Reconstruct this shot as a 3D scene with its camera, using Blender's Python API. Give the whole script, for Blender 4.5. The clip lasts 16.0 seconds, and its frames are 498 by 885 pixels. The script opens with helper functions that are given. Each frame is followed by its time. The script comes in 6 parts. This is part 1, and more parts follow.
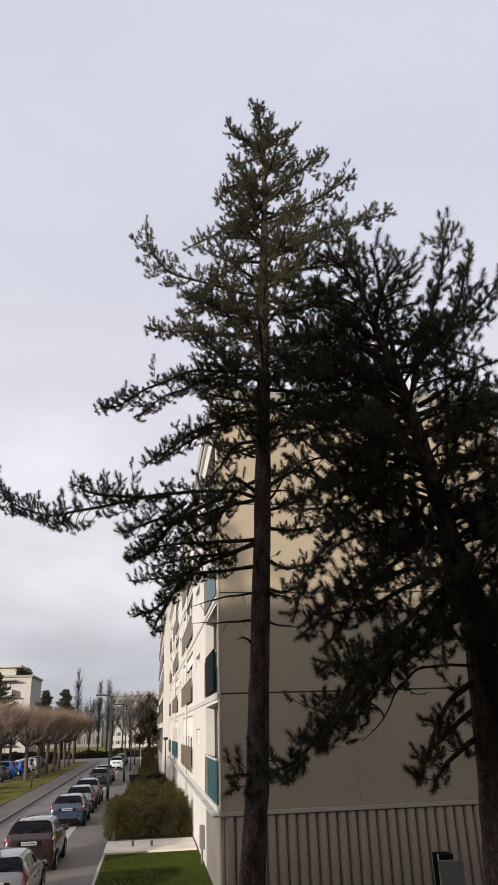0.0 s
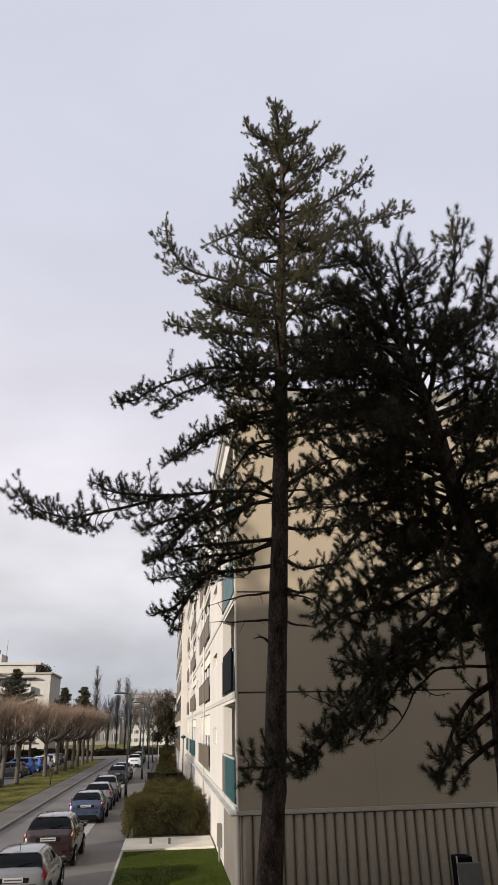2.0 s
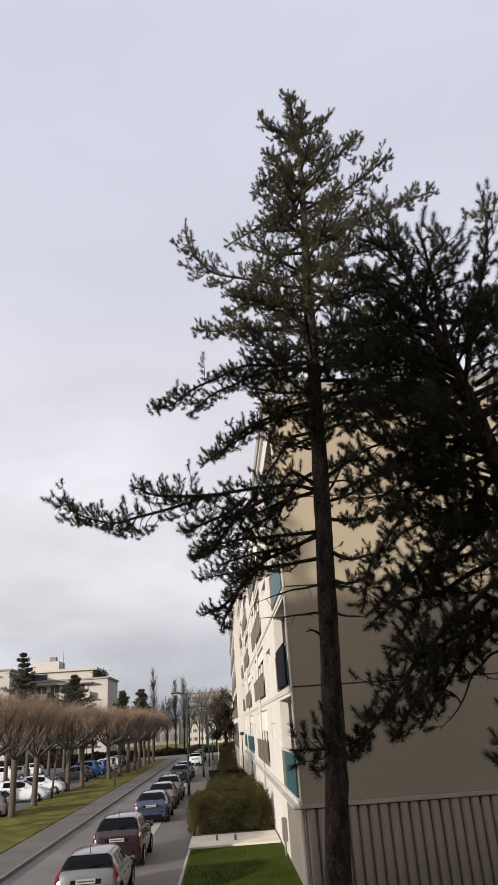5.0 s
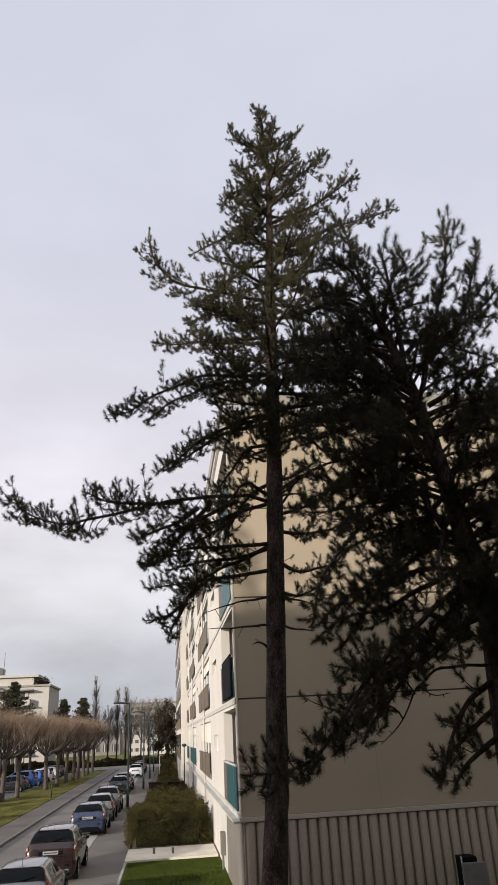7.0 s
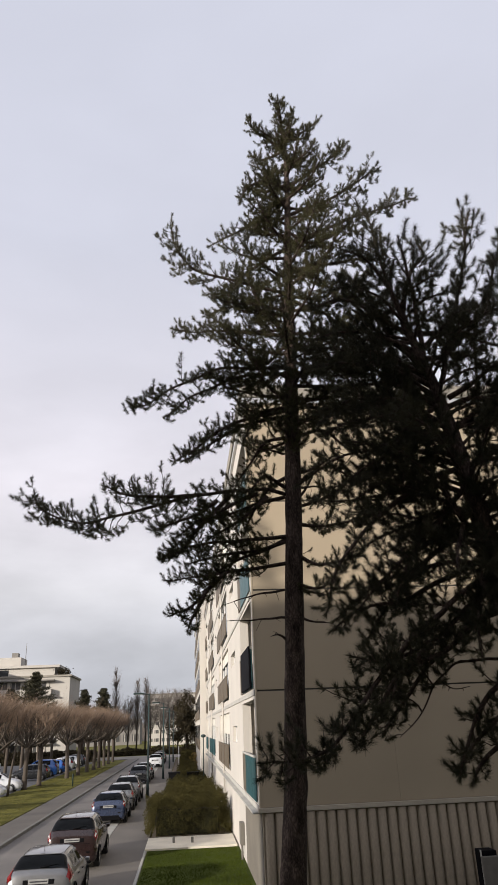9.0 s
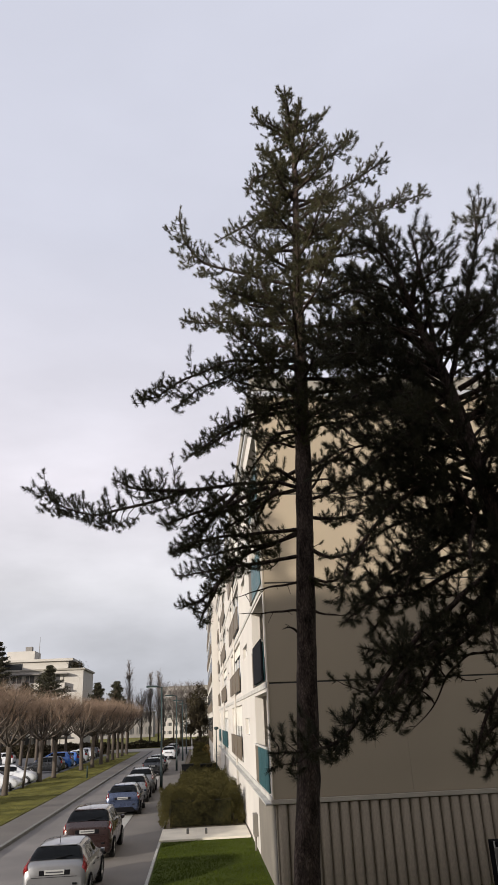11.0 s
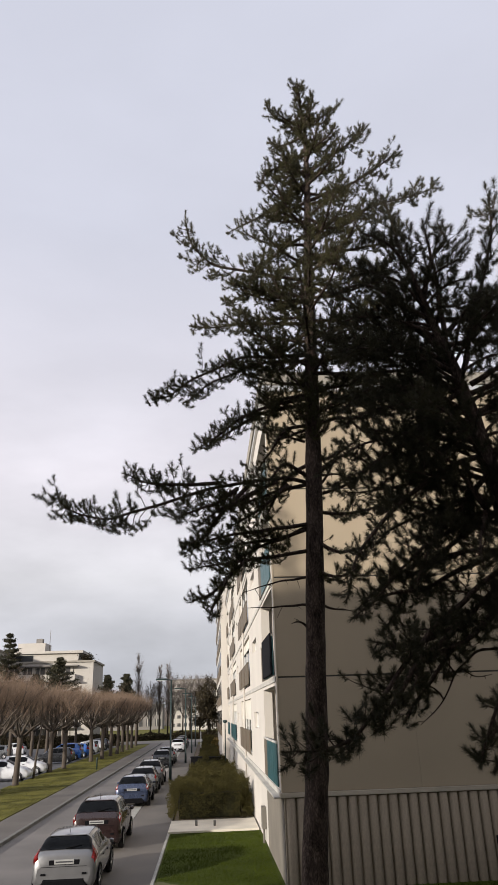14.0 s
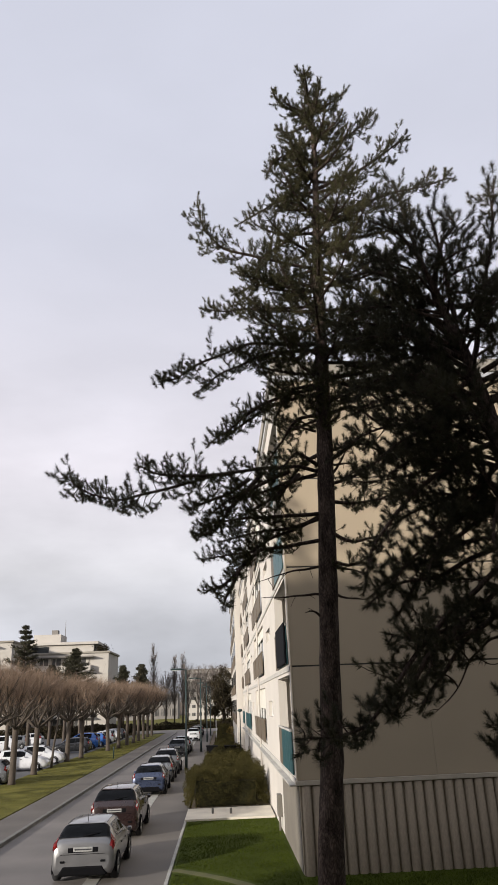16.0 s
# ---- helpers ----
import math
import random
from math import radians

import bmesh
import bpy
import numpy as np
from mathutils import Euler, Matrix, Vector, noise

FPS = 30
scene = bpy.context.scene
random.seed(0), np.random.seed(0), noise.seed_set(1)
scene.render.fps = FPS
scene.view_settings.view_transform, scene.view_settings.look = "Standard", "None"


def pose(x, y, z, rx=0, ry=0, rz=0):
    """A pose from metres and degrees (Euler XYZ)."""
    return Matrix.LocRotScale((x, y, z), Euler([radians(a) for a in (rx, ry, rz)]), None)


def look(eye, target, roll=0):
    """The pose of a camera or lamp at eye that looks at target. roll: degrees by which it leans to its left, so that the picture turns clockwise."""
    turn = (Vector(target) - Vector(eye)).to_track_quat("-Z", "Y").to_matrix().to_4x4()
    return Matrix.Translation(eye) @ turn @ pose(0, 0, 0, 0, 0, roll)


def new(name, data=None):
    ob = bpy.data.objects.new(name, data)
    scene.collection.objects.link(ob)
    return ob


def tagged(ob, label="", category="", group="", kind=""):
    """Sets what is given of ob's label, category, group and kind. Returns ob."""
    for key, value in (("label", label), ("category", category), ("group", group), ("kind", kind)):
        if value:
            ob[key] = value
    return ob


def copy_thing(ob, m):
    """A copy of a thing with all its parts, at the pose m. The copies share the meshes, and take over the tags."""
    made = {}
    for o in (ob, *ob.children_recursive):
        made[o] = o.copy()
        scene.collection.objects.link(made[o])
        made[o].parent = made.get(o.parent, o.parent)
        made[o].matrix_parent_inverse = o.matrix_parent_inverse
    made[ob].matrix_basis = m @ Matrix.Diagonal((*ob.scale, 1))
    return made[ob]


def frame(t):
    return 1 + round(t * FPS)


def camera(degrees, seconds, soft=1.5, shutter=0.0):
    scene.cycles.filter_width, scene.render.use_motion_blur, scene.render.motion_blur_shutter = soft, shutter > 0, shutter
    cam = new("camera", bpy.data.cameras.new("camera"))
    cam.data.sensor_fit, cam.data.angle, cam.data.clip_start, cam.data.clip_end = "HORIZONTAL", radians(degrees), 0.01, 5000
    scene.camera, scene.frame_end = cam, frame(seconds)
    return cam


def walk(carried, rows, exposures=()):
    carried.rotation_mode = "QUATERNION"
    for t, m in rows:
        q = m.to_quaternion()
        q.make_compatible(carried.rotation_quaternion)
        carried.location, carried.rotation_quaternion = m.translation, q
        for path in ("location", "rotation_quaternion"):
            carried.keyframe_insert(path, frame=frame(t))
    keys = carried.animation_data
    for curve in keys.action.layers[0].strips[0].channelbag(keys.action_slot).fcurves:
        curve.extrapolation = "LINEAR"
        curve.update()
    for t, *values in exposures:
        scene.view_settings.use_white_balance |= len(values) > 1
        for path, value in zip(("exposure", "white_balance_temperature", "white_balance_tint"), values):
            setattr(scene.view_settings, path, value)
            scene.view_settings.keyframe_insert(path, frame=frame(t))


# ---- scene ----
EYE = (0.0, 0.0, 4.4)
TURNS = [
    (0.0, -7.737, 22.659, 1.703),
    (0.5, -7.836, 22.534, 1.936),
    (1.0, -7.357, 22.516, 2.040),
    (1.5, -6.839, 22.672, 1.820),
    (2.0, -6.389, 22.635, 1.096),
    (2.5, -6.155, 22.933, 0.894),
    (3.0, -4.703, 23.592, 2.244),
    (3.5, -1.736, 24.474, 5.300),
    (6.0, -3.979, 21.361, 1.464),
    (6.5, -6.699, 23.332, 2.854),
    (7.0, -6.328, 23.070, 2.747),
    (7.5, -5.074, 22.744, 2.168),
    (8.0, -4.944, 22.648, 2.335),
    (8.5, -5.010, 22.673, 1.967),
    (9.0, -4.876, 22.524, 2.204),
    (9.5, -4.649, 21.999, 2.405),
    (12.0, -3.675, 22.025, 2.186),
    (12.5, -3.935, 22.035, 2.054),
    (13.0, -4.018, 21.828, 2.300),
    (13.5, -3.700, 21.837, 2.017),
    (14.0, -3.215, 21.566, 1.766),
    (14.5, -3.171, 21.650, 2.309),
    (15.0, -2.811, 21.114, 2.128),
    (15.5, -2.222, 20.970, 2.004),
    (16.0, -2.072, 20.807, 2.136),
]


def at_eye(yaw, pitch, roll):
    return pose(*EYE, 90 + pitch, roll, yaw)


cam = camera(40.03, 16.0, soft=1.35)
walk(cam, [(t, at_eye(a, b, c)) for t, a, b, c in TURNS], exposures=[(0.0, 0.0), (16.0, 0.0)])

# ---- light: thin bright overcast, low winter sun from behind ----
SUN_AZ, SUN_EL = 50.0, 12.5      # degrees from -y towards -x; height
sky_world = bpy.data.worlds.new("sky")
scene.world = sky_world
sky_world.use_nodes = True
wn, wl = sky_world.node_tree.nodes, sky_world.node_tree.links
wn.clear()
w_out, w_bg = wn.new("ShaderNodeOutputWorld"), wn.new("ShaderNodeBackground")
w_sky = wn.new("ShaderNodeTexSky")
w_sky.sky_type, w_sky.sun_disc = "NISHITA", False
w_sky.sun_elevation, w_sky.sun_rotation = radians(SUN_EL), radians(180 + SUN_AZ)
w_co = wn.new("ShaderNodeTexCoord")
w_map = wn.new("ShaderNodeMapping")
w_map.inputs["Scale"].default_value = (1.0, 1.0, 2.6)
w_noise = wn.new("ShaderNodeTexNoise")
w_noise.inputs["Scale"].default_value, w_noise.inputs["Detail"].default_value = 3.0, 8.0
w_noise.inputs["Roughness"].default_value = 0.5
w_sep = wn.new("ShaderNodeSeparateXYZ")
w_alt = wn.new("ShaderNodeValToRGB")      # cloud colour by height above the horizon
for n_, (p_, c_) in enumerate([(0.0, (0.507, 0.532, 0.605)), (0.07, (0.57, 0.578, 0.64)), (0.18, (0.72, 0.708, 0.746)), (0.32, (0.802, 0.768, 0.829)), (0.62, (0.649, 0.660, 0.760)), (1.0, (0.629, 0.650, 0.760))]):
    e_ = w_alt.color_ramp.elements[n_] if n_ < 2 else w_alt.color_ramp.elements.new(p_)
    e_.position, e_.color = p_, (*c_, 1)
w_band = wn.new("ShaderNodeValToRGB")     # how much the cloud structure shows by height
for n_, (p_, c_) in enumerate([(0.0, 1.0), (0.25, 0.7), (0.5, 0.18), (1.0, 0.1)]):
    e_ = w_band.color_ramp.elements[n_] if n_ < 2 else w_band.color_ramp.elements.new(p_)
    e_.position, e_.color = p_, (c_, c_, c_, 1)
w_mr = wn.new("ShaderNodeMapRange")
w_mr.inputs["From Min"].default_value, w_mr.inputs["From Max"].default_value = 0.34, 0.68
w_mr.inputs["To Min"].default_value, w_mr.inputs["To Max"].default_value = 0.74, 1.2
w_one = wn.new("ShaderNodeMix")
w_one.data_type = "FLOAT"
w_one.inputs["A"].default_value = 1.0
w_mul = wn.new("ShaderNodeVectorMath")
w_mul.operation = "SCALE"
w_side = wn.new("ShaderNodeValToRGB")     # brighter clouds towards the sun, in the west
for n_, (p_, c_) in enumerate([(0.0, 0.92), (0.26, 0.6), (0.5, 0.595), (0.74, 0.595), (1.0, 0.22)]):
    e_ = w_side.color_ramp.elements[n_] if n_ < 2 else w_side.color_ramp.elements.new(p_)
    e_.position, e_.color = p_, (c_, c_, c_, 1)
w_east = wn.new("ShaderNodeMapRange")
w_east.inputs["From Min"].default_value = -1.0
w_lit = wn.new("ShaderNodeMath")
w_lit.operation = "MULTIPLY"
w_add = wn.new("ShaderNodeMix")
w_add.data_type = "RGBA"
w_add.inputs["Factor"].default_value = 0.93
w_skl = wn.new("ShaderNodeVectorMath")
w_skl.operation = "SCALE"
w_skl.inputs["Scale"].default_value = 0.06
wl.new(w_co.outputs["Generated"], w_map.inputs["Vector"])
wl.new(w_map.outputs["Vector"], w_noise.inputs["Vector"])
wl.new(w_co.outputs["Generated"], w_sep.inputs["Vector"])
wl.new(w_sep.outputs["Z"], w_alt.inputs["Fac"])
wl.new(w_sep.outputs["Z"], w_band.inputs["Fac"])
wl.new(w_noise.outputs["Fac"], w_mr.inputs["Value"])
wl.new(w_band.outputs["Color"], w_one.inputs["Factor"])
wl.new(w_mr.outputs["Result"], w_one.inputs["B"])
wl.new(w_alt.outputs["Color"], w_mul.inputs[0])
wl.new(w_sep.outputs["X"], w_east.inputs["Value"])
wl.new(w_east.outputs["Result"], w_side.inputs["Fac"])
wl.new(w_one.outputs["Result"], w_lit.inputs[0])
wl.new(w_side.outputs["Color"], w_lit.inputs[1])
wl.new(w_lit.outputs["Value"], w_mul.inputs["Scale"])
wl.new(w_sky.outputs["Color"], w_skl.inputs[0])
wl.new(w_skl.outputs["Vector"], w_add.inputs["A"])
wl.new(w_mul.outputs["Vector"], w_add.inputs["B"])
wl.new(w_add.outputs["Result"], w_bg.inputs["Color"])
wl.new(w_bg.outputs["Background"], w_out.inputs["Surface"])
w_bg.inputs["Strength"].default_value = 1.86

sun = new("sun", bpy.data.lights.new("sun", "SUN"))
sun.data.energy, sun.data.angle, sun.data.color = 5.2, radians(1.5), (1.0, 0.925, 0.83)
a_, e_ = radians(SUN_AZ), radians(SUN_EL)
to_sun = Vector((-math.sin(a_) * math.cos(e_), -math.cos(a_) * math.cos(e_), math.sin(e_)))
sun.matrix_world = look((0, 0, 60), tuple(Vector((0, 0, 60)) - to_sun))


# ---- materials ----
def mat(name, color, rough=0.8, scale=8.0, var=0.25, bump=0.15, metal=0.0, fine=60.0, tint=None, spec=0.5, random_=0.0, island=0.0, coat=0.0, stretch=(1, 1, 1), bump_dist=0.01):
    """A surface with colour variation at two scales, fine relief, and uneven gloss."""
    m = bpy.data.materials.new(name)
    m.use_nodes = True
    nt = m.node_tree
    nd, ln = nt.nodes, nt.links
    b = nd["Principled BSDF"]
    b.inputs["Metallic"].default_value = metal
    b.inputs["Specular IOR Level"].default_value = spec
    b.inputs["Coat Weight"].default_value = coat
    co = nd.new("ShaderNodeTexCoord")
    mp = nd.new("ShaderNodeMapping")
    mp.inputs["Scale"].default_value = stretch
    ln.new(co.outputs["Object"], mp.inputs["Vector"])
    n1, n2 = nd.new("ShaderNodeTexNoise"), nd.new("ShaderNodeTexNoise")
    n1.inputs["Scale"].default_value, n1.inputs["Detail"].default_value = scale, 5.0
    n2.inputs["Scale"].default_value, n2.inputs["Detail"].default_value = fine, 3.0
    ln.new(mp.outputs["Vector"], n1.inputs["Vector"])
    ln.new(mp.outputs["Vector"], n2.inputs["Vector"])
    mix = nd.new("ShaderNodeMix")
    mix.data_type = "RGBA"
    dark = tuple(max(0.0, c * (1 - var)) for c in color)
    lite = tuple(min(1.0, c * (1 + var)) for c in (tint or color))
    mix.inputs["A"].default_value, mix.inputs["B"].default_value = (*dark, 1), (*lite, 1)
    add = nd.new("ShaderNodeMath")
    add.operation = "MULTIPLY_ADD"
    add.inputs[1].default_value = 0.65
    half = nd.new("ShaderNodeMath")
    half.operation = "MULTIPLY"
    half.inputs[1].default_value = 0.35
    ln.new(n2.outputs["Fac"], half.inputs[0])
    ln.new(n1.outputs["Fac"], add.inputs[0])
    ln.new(half.outputs["Value"], add.inputs[2])
    mr = nd.new("ShaderNodeMapRange")
    mr.inputs["From Min"].default_value, mr.inputs["From Max"].default_value = 0.32, 0.68
    ln.new(add.outputs["Value"], mr.inputs["Value"])
    ln.new(mr.outputs["Result"], mix.inputs["Factor"])
    out = mix.outputs["Result"]
    if random_ or island:
        hsv = nd.new("ShaderNodeHueSaturation")
        src = nd.new("ShaderNodeObjectInfo") if random_ else nd.new("ShaderNodeNewGeometry")
        r = nd.new("ShaderNodeMapRange")
        k = random_ or island
        r.inputs["To Min"].default_value, r.inputs["To Max"].default_value = 1 - k, 1 + k
        ln.new(src.outputs["Random" if random_ else "Random Per Island"], r.inputs["Value"])
        ln.new(r.outputs["Result"], hsv.inputs["Value"])
        ln.new(out, hsv.inputs["Color"])
        out = hsv.outputs["Color"]
    ln.new(out, b.inputs["Base Color"])
    rr = nd.new("ShaderNodeMapRange")
    rr.inputs["To Min"].default_value, rr.inputs["To Max"].default_value = max(0.02, rough - 0.12), min(1.0, rough + 0.12)
    ln.new(n1.outputs["Fac"], rr.inputs["Value"])
    ln.new(rr.outputs["Result"], b.inputs["Roughness"])
    if bump:
        bp = nd.new("ShaderNodeBump")
        bp.inputs["Strength"].default_value, bp.inputs["Distance"].default_value = bump, bump_dist
        ln.new(add.outputs["Value"], bp.inputs["Height"])
        ln.new(bp.outputs["Normal"], b.inputs["Normal"])
    return m


M_ASPHALT = mat("asphalt", (0.15, 0.137, 0.126), 0.85, 0.35, 0.3, 0.4, fine=90, tint=(0.165, 0.15, 0.138))
M_PARKING = mat("parking_asphalt", (0.085, 0.085, 0.09), 0.85, 0.3, 0.3, 0.4, fine=90)
M_PAVING2 = mat("footpath_asphalt", (0.112, 0.099, 0.086), 0.85, 0.5, 0.3, 0.35, fine=80)
M_PAVING = mat("pavement_asphalt", (0.13, 0.115, 0.099), 0.85, 0.5, 0.25, 0.35, fine=80)
M_KERB = mat("kerb_concrete", (0.33, 0.32, 0.29), 0.85, 2.0, 0.25, 0.3)
M_GRASS = mat("grass", (0.1, 0.1, 0.023), 0.95, 0.6, 0.5, 0.8, fine=45, tint=(0.135, 0.125, 0.034), bump_dist=0.06, spec=0.1)
M_LAWN = mat("lawn_grass", (0.04, 0.055, 0.005), 0.95, 0.5, 0.2, 0.6, fine=40, tint=(0.05, 0.066, 0.007), bump_dist=0.06, spec=0.1)
M_TROD = mat("trodden_soil", (0.085, 0.085, 0.025), 0.95, 2.0, 0.3, 0.5)
M_EARTH = mat("earth", (0.12, 0.09, 0.06), 0.95, 1.0, 0.35, 0.6)
M_FACADE = mat("facade_render", (0.515, 0.48, 0.432), 0.85, 0.5, 0.07, 0.15, fine=40)
M_OWN = mat("own_block_render", (0.34, 0.31, 0.27), 0.85, 0.5, 0.1, 0.15, fine=40)
M_GABLE = mat("gable_panel", (0.375, 0.306, 0.216), 0.85, 0.35, 0.09, 0.15, fine=30)
# base side render darkened in place of missing shade
M_BASESHADE = mat("base_side_shaded", (0.15, 0.133, 0.108), 0.9, 0.9, 0.2, 0.3, fine=35)
M_KERBDARK = mat("old_kerb", (0.17, 0.165, 0.15), 0.9, 1.5, 0.3, 0.3)
M_BASE = mat("ribbed_concrete", (0.25, 0.203, 0.143), 0.9, 0.8, 0.3, 0.35, fine=35, stretch=(1, 1, 0.25))
M_JOINT = mat("joint_sealant", (0.06, 0.055, 0.05), 0.8, 6, 0.2, 0.1)
M_LEDGE = mat("ledge_concrete", (0.4, 0.385, 0.35), 0.85, 1.2, 0.2, 0.25)
M_GLEDGE = mat("gable_ledge_concrete", (0.42, 0.365, 0.29), 0.9, 1.2, 0.2, 0.25)
M_ROOF = mat("roof_edge", (0.27, 0.245, 0.205), 0.8, 1.0, 0.2, 0.2)
M_ZINC = mat("roof_sheet", (0.62, 0.62, 0.62), 0.45, 2.0, 0.15, 0.1, metal=0.6)
M_BROWN = mat("brown_balustrade", (0.115, 0.09, 0.062), 0.6, 4, 0.25, 0.1)
M_TEAL = mat("teal_panel", (0.01, 0.058, 0.066), 0.45, 3, 0.2, 0.05)
M_DARKCLOTH = mat("dark_canvas", (0.009, 0.009, 0.011), 0.95, 6, 0.3, 0.3, spec=0.08)
M_GLASS = mat("window_glass", (0.018, 0.02, 0.022), 0.08, 1.0, 0.2, 0.02, spec=0.3)
M_WFRAME = mat("window_frame", (0.7, 0.69, 0.66), 0.5, 5, 0.06, 0.05)
M_SHUTTER = mat("roller_shutter", (0.66, 0.63, 0.55), 0.6, 5, 0.08, 0.1)
M_METERBOX = mat("meter_box", (0.13, 0.118, 0.1), 0.6, 6, 0.15, 0.1)
M_PATH = mat("concrete_path", (0.62, 0.57, 0.47), 0.85, 1.0, 0.15, 0.3)


def bark_material():
    """Pine bark: tall grey-brown plates between dark cracks."""
    m = mat("pine_bark", (0.033, 0.022, 0.017), 0.95, 7, 0.5, 0.0, fine=40, tint=(0.108, 0.08, 0.066), stretch=(1, 1, 0.35), spec=0.12)
    nd, ln = m.node_tree.nodes, m.node_tree.links
    b = nd["Principled BSDF"]
    co, mp = nd.new("ShaderNodeTexCoord"), nd.new("ShaderNodeMapping")
    mp.inputs["Scale"].default_value = (1, 1, 0.42)
    warp = nd.new("ShaderNodeTexNoise")
    warp.inputs["Scale"].default_value = 6.0
    mixv = nd.new("ShaderNodeMix")
    mixv.data_type = "RGBA"
    mixv.inputs["Factor"].default_value = 0.22
    vo = nd.new("ShaderNodeTexVoronoi")
    vo.feature, vo.inputs["Scale"].default_value = "DISTANCE_TO_EDGE", 30.0
    mr = nd.new("ShaderNodeMapRange")
    mr.inputs["From Max"].default_value = 0.3
    mr.inputs["To Min"].default_value = 0.46
    mul = nd.new("ShaderNodeMix")
    mul.data_type, mul.blend_type = "RGBA", "MULTIPLY"
    mul.inputs["Factor"].default_value = 1.0
    bp = nd.new("ShaderNodeBump")
    bp.inputs["Strength"].default_value, bp.inputs["Distance"].default_value = 0.7, 0.02
    old = b.inputs["Base Color"].links[0].from_socket
    ln.new(co.outputs["Object"], mp.inputs["Vector"])
    ln.new(mp.outputs["Vector"], warp.inputs["Vector"])
    ln.new(mp.outputs["Vector"], mixv.inputs["A"])
    ln.new(warp.outputs["Color"], mixv.inputs["B"])
    ln.new(mixv.outputs["Result"], vo.inputs["Vector"])
    ln.new(vo.outputs["Distance"], mr.inputs["Value"])
    ln.new(old, mul.inputs["A"])
    ln.new(mr.outputs["Result"], mul.inputs["B"])
    ln.new(mul.outputs["Result"], b.inputs["Base Color"])
    ln.new(mr.outputs["Result"], bp.inputs["Height"])
    ln.new(bp.outputs["Normal"], b.inputs["Normal"])
    return m


M_BARK = bark_material()
M_NEEDLE = mat("pine_needles", (0.036, 0.037, 0.017), 0.6, 1.2, 0.35, 0.0, tint=(0.062, 0.056, 0.024), island=0.4, spec=0.2)
M_NEEDLE2 = mat("dark_pine_needles", (0.034, 0.034, 0.021), 0.6, 1.2, 0.35, 0.0, tint=(0.052, 0.048, 0.028), island=0.35, spec=0.15)
M_HEDGE = mat("hedge_leaf", (0.028, 0.026, 0.008), 0.85, 1.5, 0.45, 0.0, tint=(0.056, 0.048, 0.016), island=0.2, spec=0.08)
# near-black, stands in for the shade between hedge leaves
M_HEDGE_SHADE = mat("hedge_inner_shade", (0.01, 0.01, 0.006), 0.95, 6, 0.4, 0.6, spec=0.05)
M_TRUNK = mat("grey_brown_bark", (0.072, 0.057, 0.044), 0.95, 6, 0.35, 0.7, fine=40, stretch=(1, 1, 0.4))
M_TWIG = mat("bare_twig", (0.195, 0.14, 0.102), 0.9, 3, 0.25, 0.0, tint=(0.25, 0.18, 0.13), island=0.3, spec=0.15)
M_EVERGREEN = mat("dull_evergreen_leaf", (0.026, 0.021, 0.013), 0.85, 0.8, 0.4, 0.0, tint=(0.045, 0.036, 0.021), island=0.25, spec=0.1)
M_TWIG_GREY = mat("grey_twig", (0.15, 0.125, 0.11), 0.9, 3, 0.3, 0.0, island=0.3)
M_POLE = mat("lamp_green_paint", (0.016, 0.034, 0.032), 0.5, 5, 0.2, 0.05)
M_TYRE = mat("tyre_rubber", (0.02, 0.02, 0.021), 0.85, 10, 0.2, 0.2)
M_RIM = mat("alloy_rim", (0.42, 0.42, 0.43), 0.35, 8, 0.1, 0.05, metal=0.9)
M_CARGLASS = mat("car_glass", (0.006, 0.007, 0.008), 0.06, 2, 0.2, 0.0, spec=0.3)
M_PLASTIC = mat("black_plastic", (0.006, 0.006, 0.007), 0.75, 8, 0.2, 0.1, spec=0.06)
M_TAIL = mat("tail_lamp", (0.28, 0.012, 0.01), 0.15, 8, 0.2, 0.0, coat=0.5)
M_CLEARLAMP = mat("clear_lamp", (0.7, 0.7, 0.68), 0.15, 8, 0.1, 0.0, coat=0.5)
M_PLATE = mat("plate", (0.3, 0.3, 0.29), 0.4, 10, 0.08, 0.0)
M_BAR = mat("plate_bars", (0.03, 0.03, 0.035), 0.5, 10, 0.1, 0.0)
M_FARGLASS = mat("far_recess", (0.06, 0.058, 0.056), 0.4, 0.8, 0.5, 0.0)
M_PALE = mat("far_wall_pale", (0.46, 0.43, 0.385), 0.9, 0.3, 0.12, 0.1)
M_PALE2 = mat("far_wall_grey", (0.21, 0.195, 0.178), 0.9, 0.3, 0.15, 0.1)
M_DISTANT = mat("far_thicket", (0.16, 0.15, 0.15), 0.95, 0.2, 0.25, 0.0)
M_YELLOW = mat("yellow_bush", (0.26, 0.17, 0.035), 0.8, 4, 0.3, 0.1, island=0.3)
M_WHITE = mat("white_paint", (0.78, 0.78, 0.76), 0.6, 2, 0.1, 0.1)


def paint(name, c, metal=0.35):
    return mat(name, c, 0.28, 3.0, 0.06, 0.0, metal=metal, coat=1.0)


P_SILVER = mat("silver_paint", (0.2, 0.2, 0.204), 0.4, 3.0, 0.06, 0.0, metal=0.7, coat=0.9)
P_MAROON = paint("maroon_paint", (0.024, 0.012, 0.011), 0.25)
P_BLUE = paint("blue_grey_paint", (0.036, 0.05, 0.095), 0.4)
P_GREY = paint("grey_paint", (0.16, 0.165, 0.17), 0.5)
P_BLACK = paint("black_paint", (0.014, 0.015, 0.017), 0.2)
P_WHITE = paint("white_car_paint", (0.62, 0.63, 0.65), 0.0)
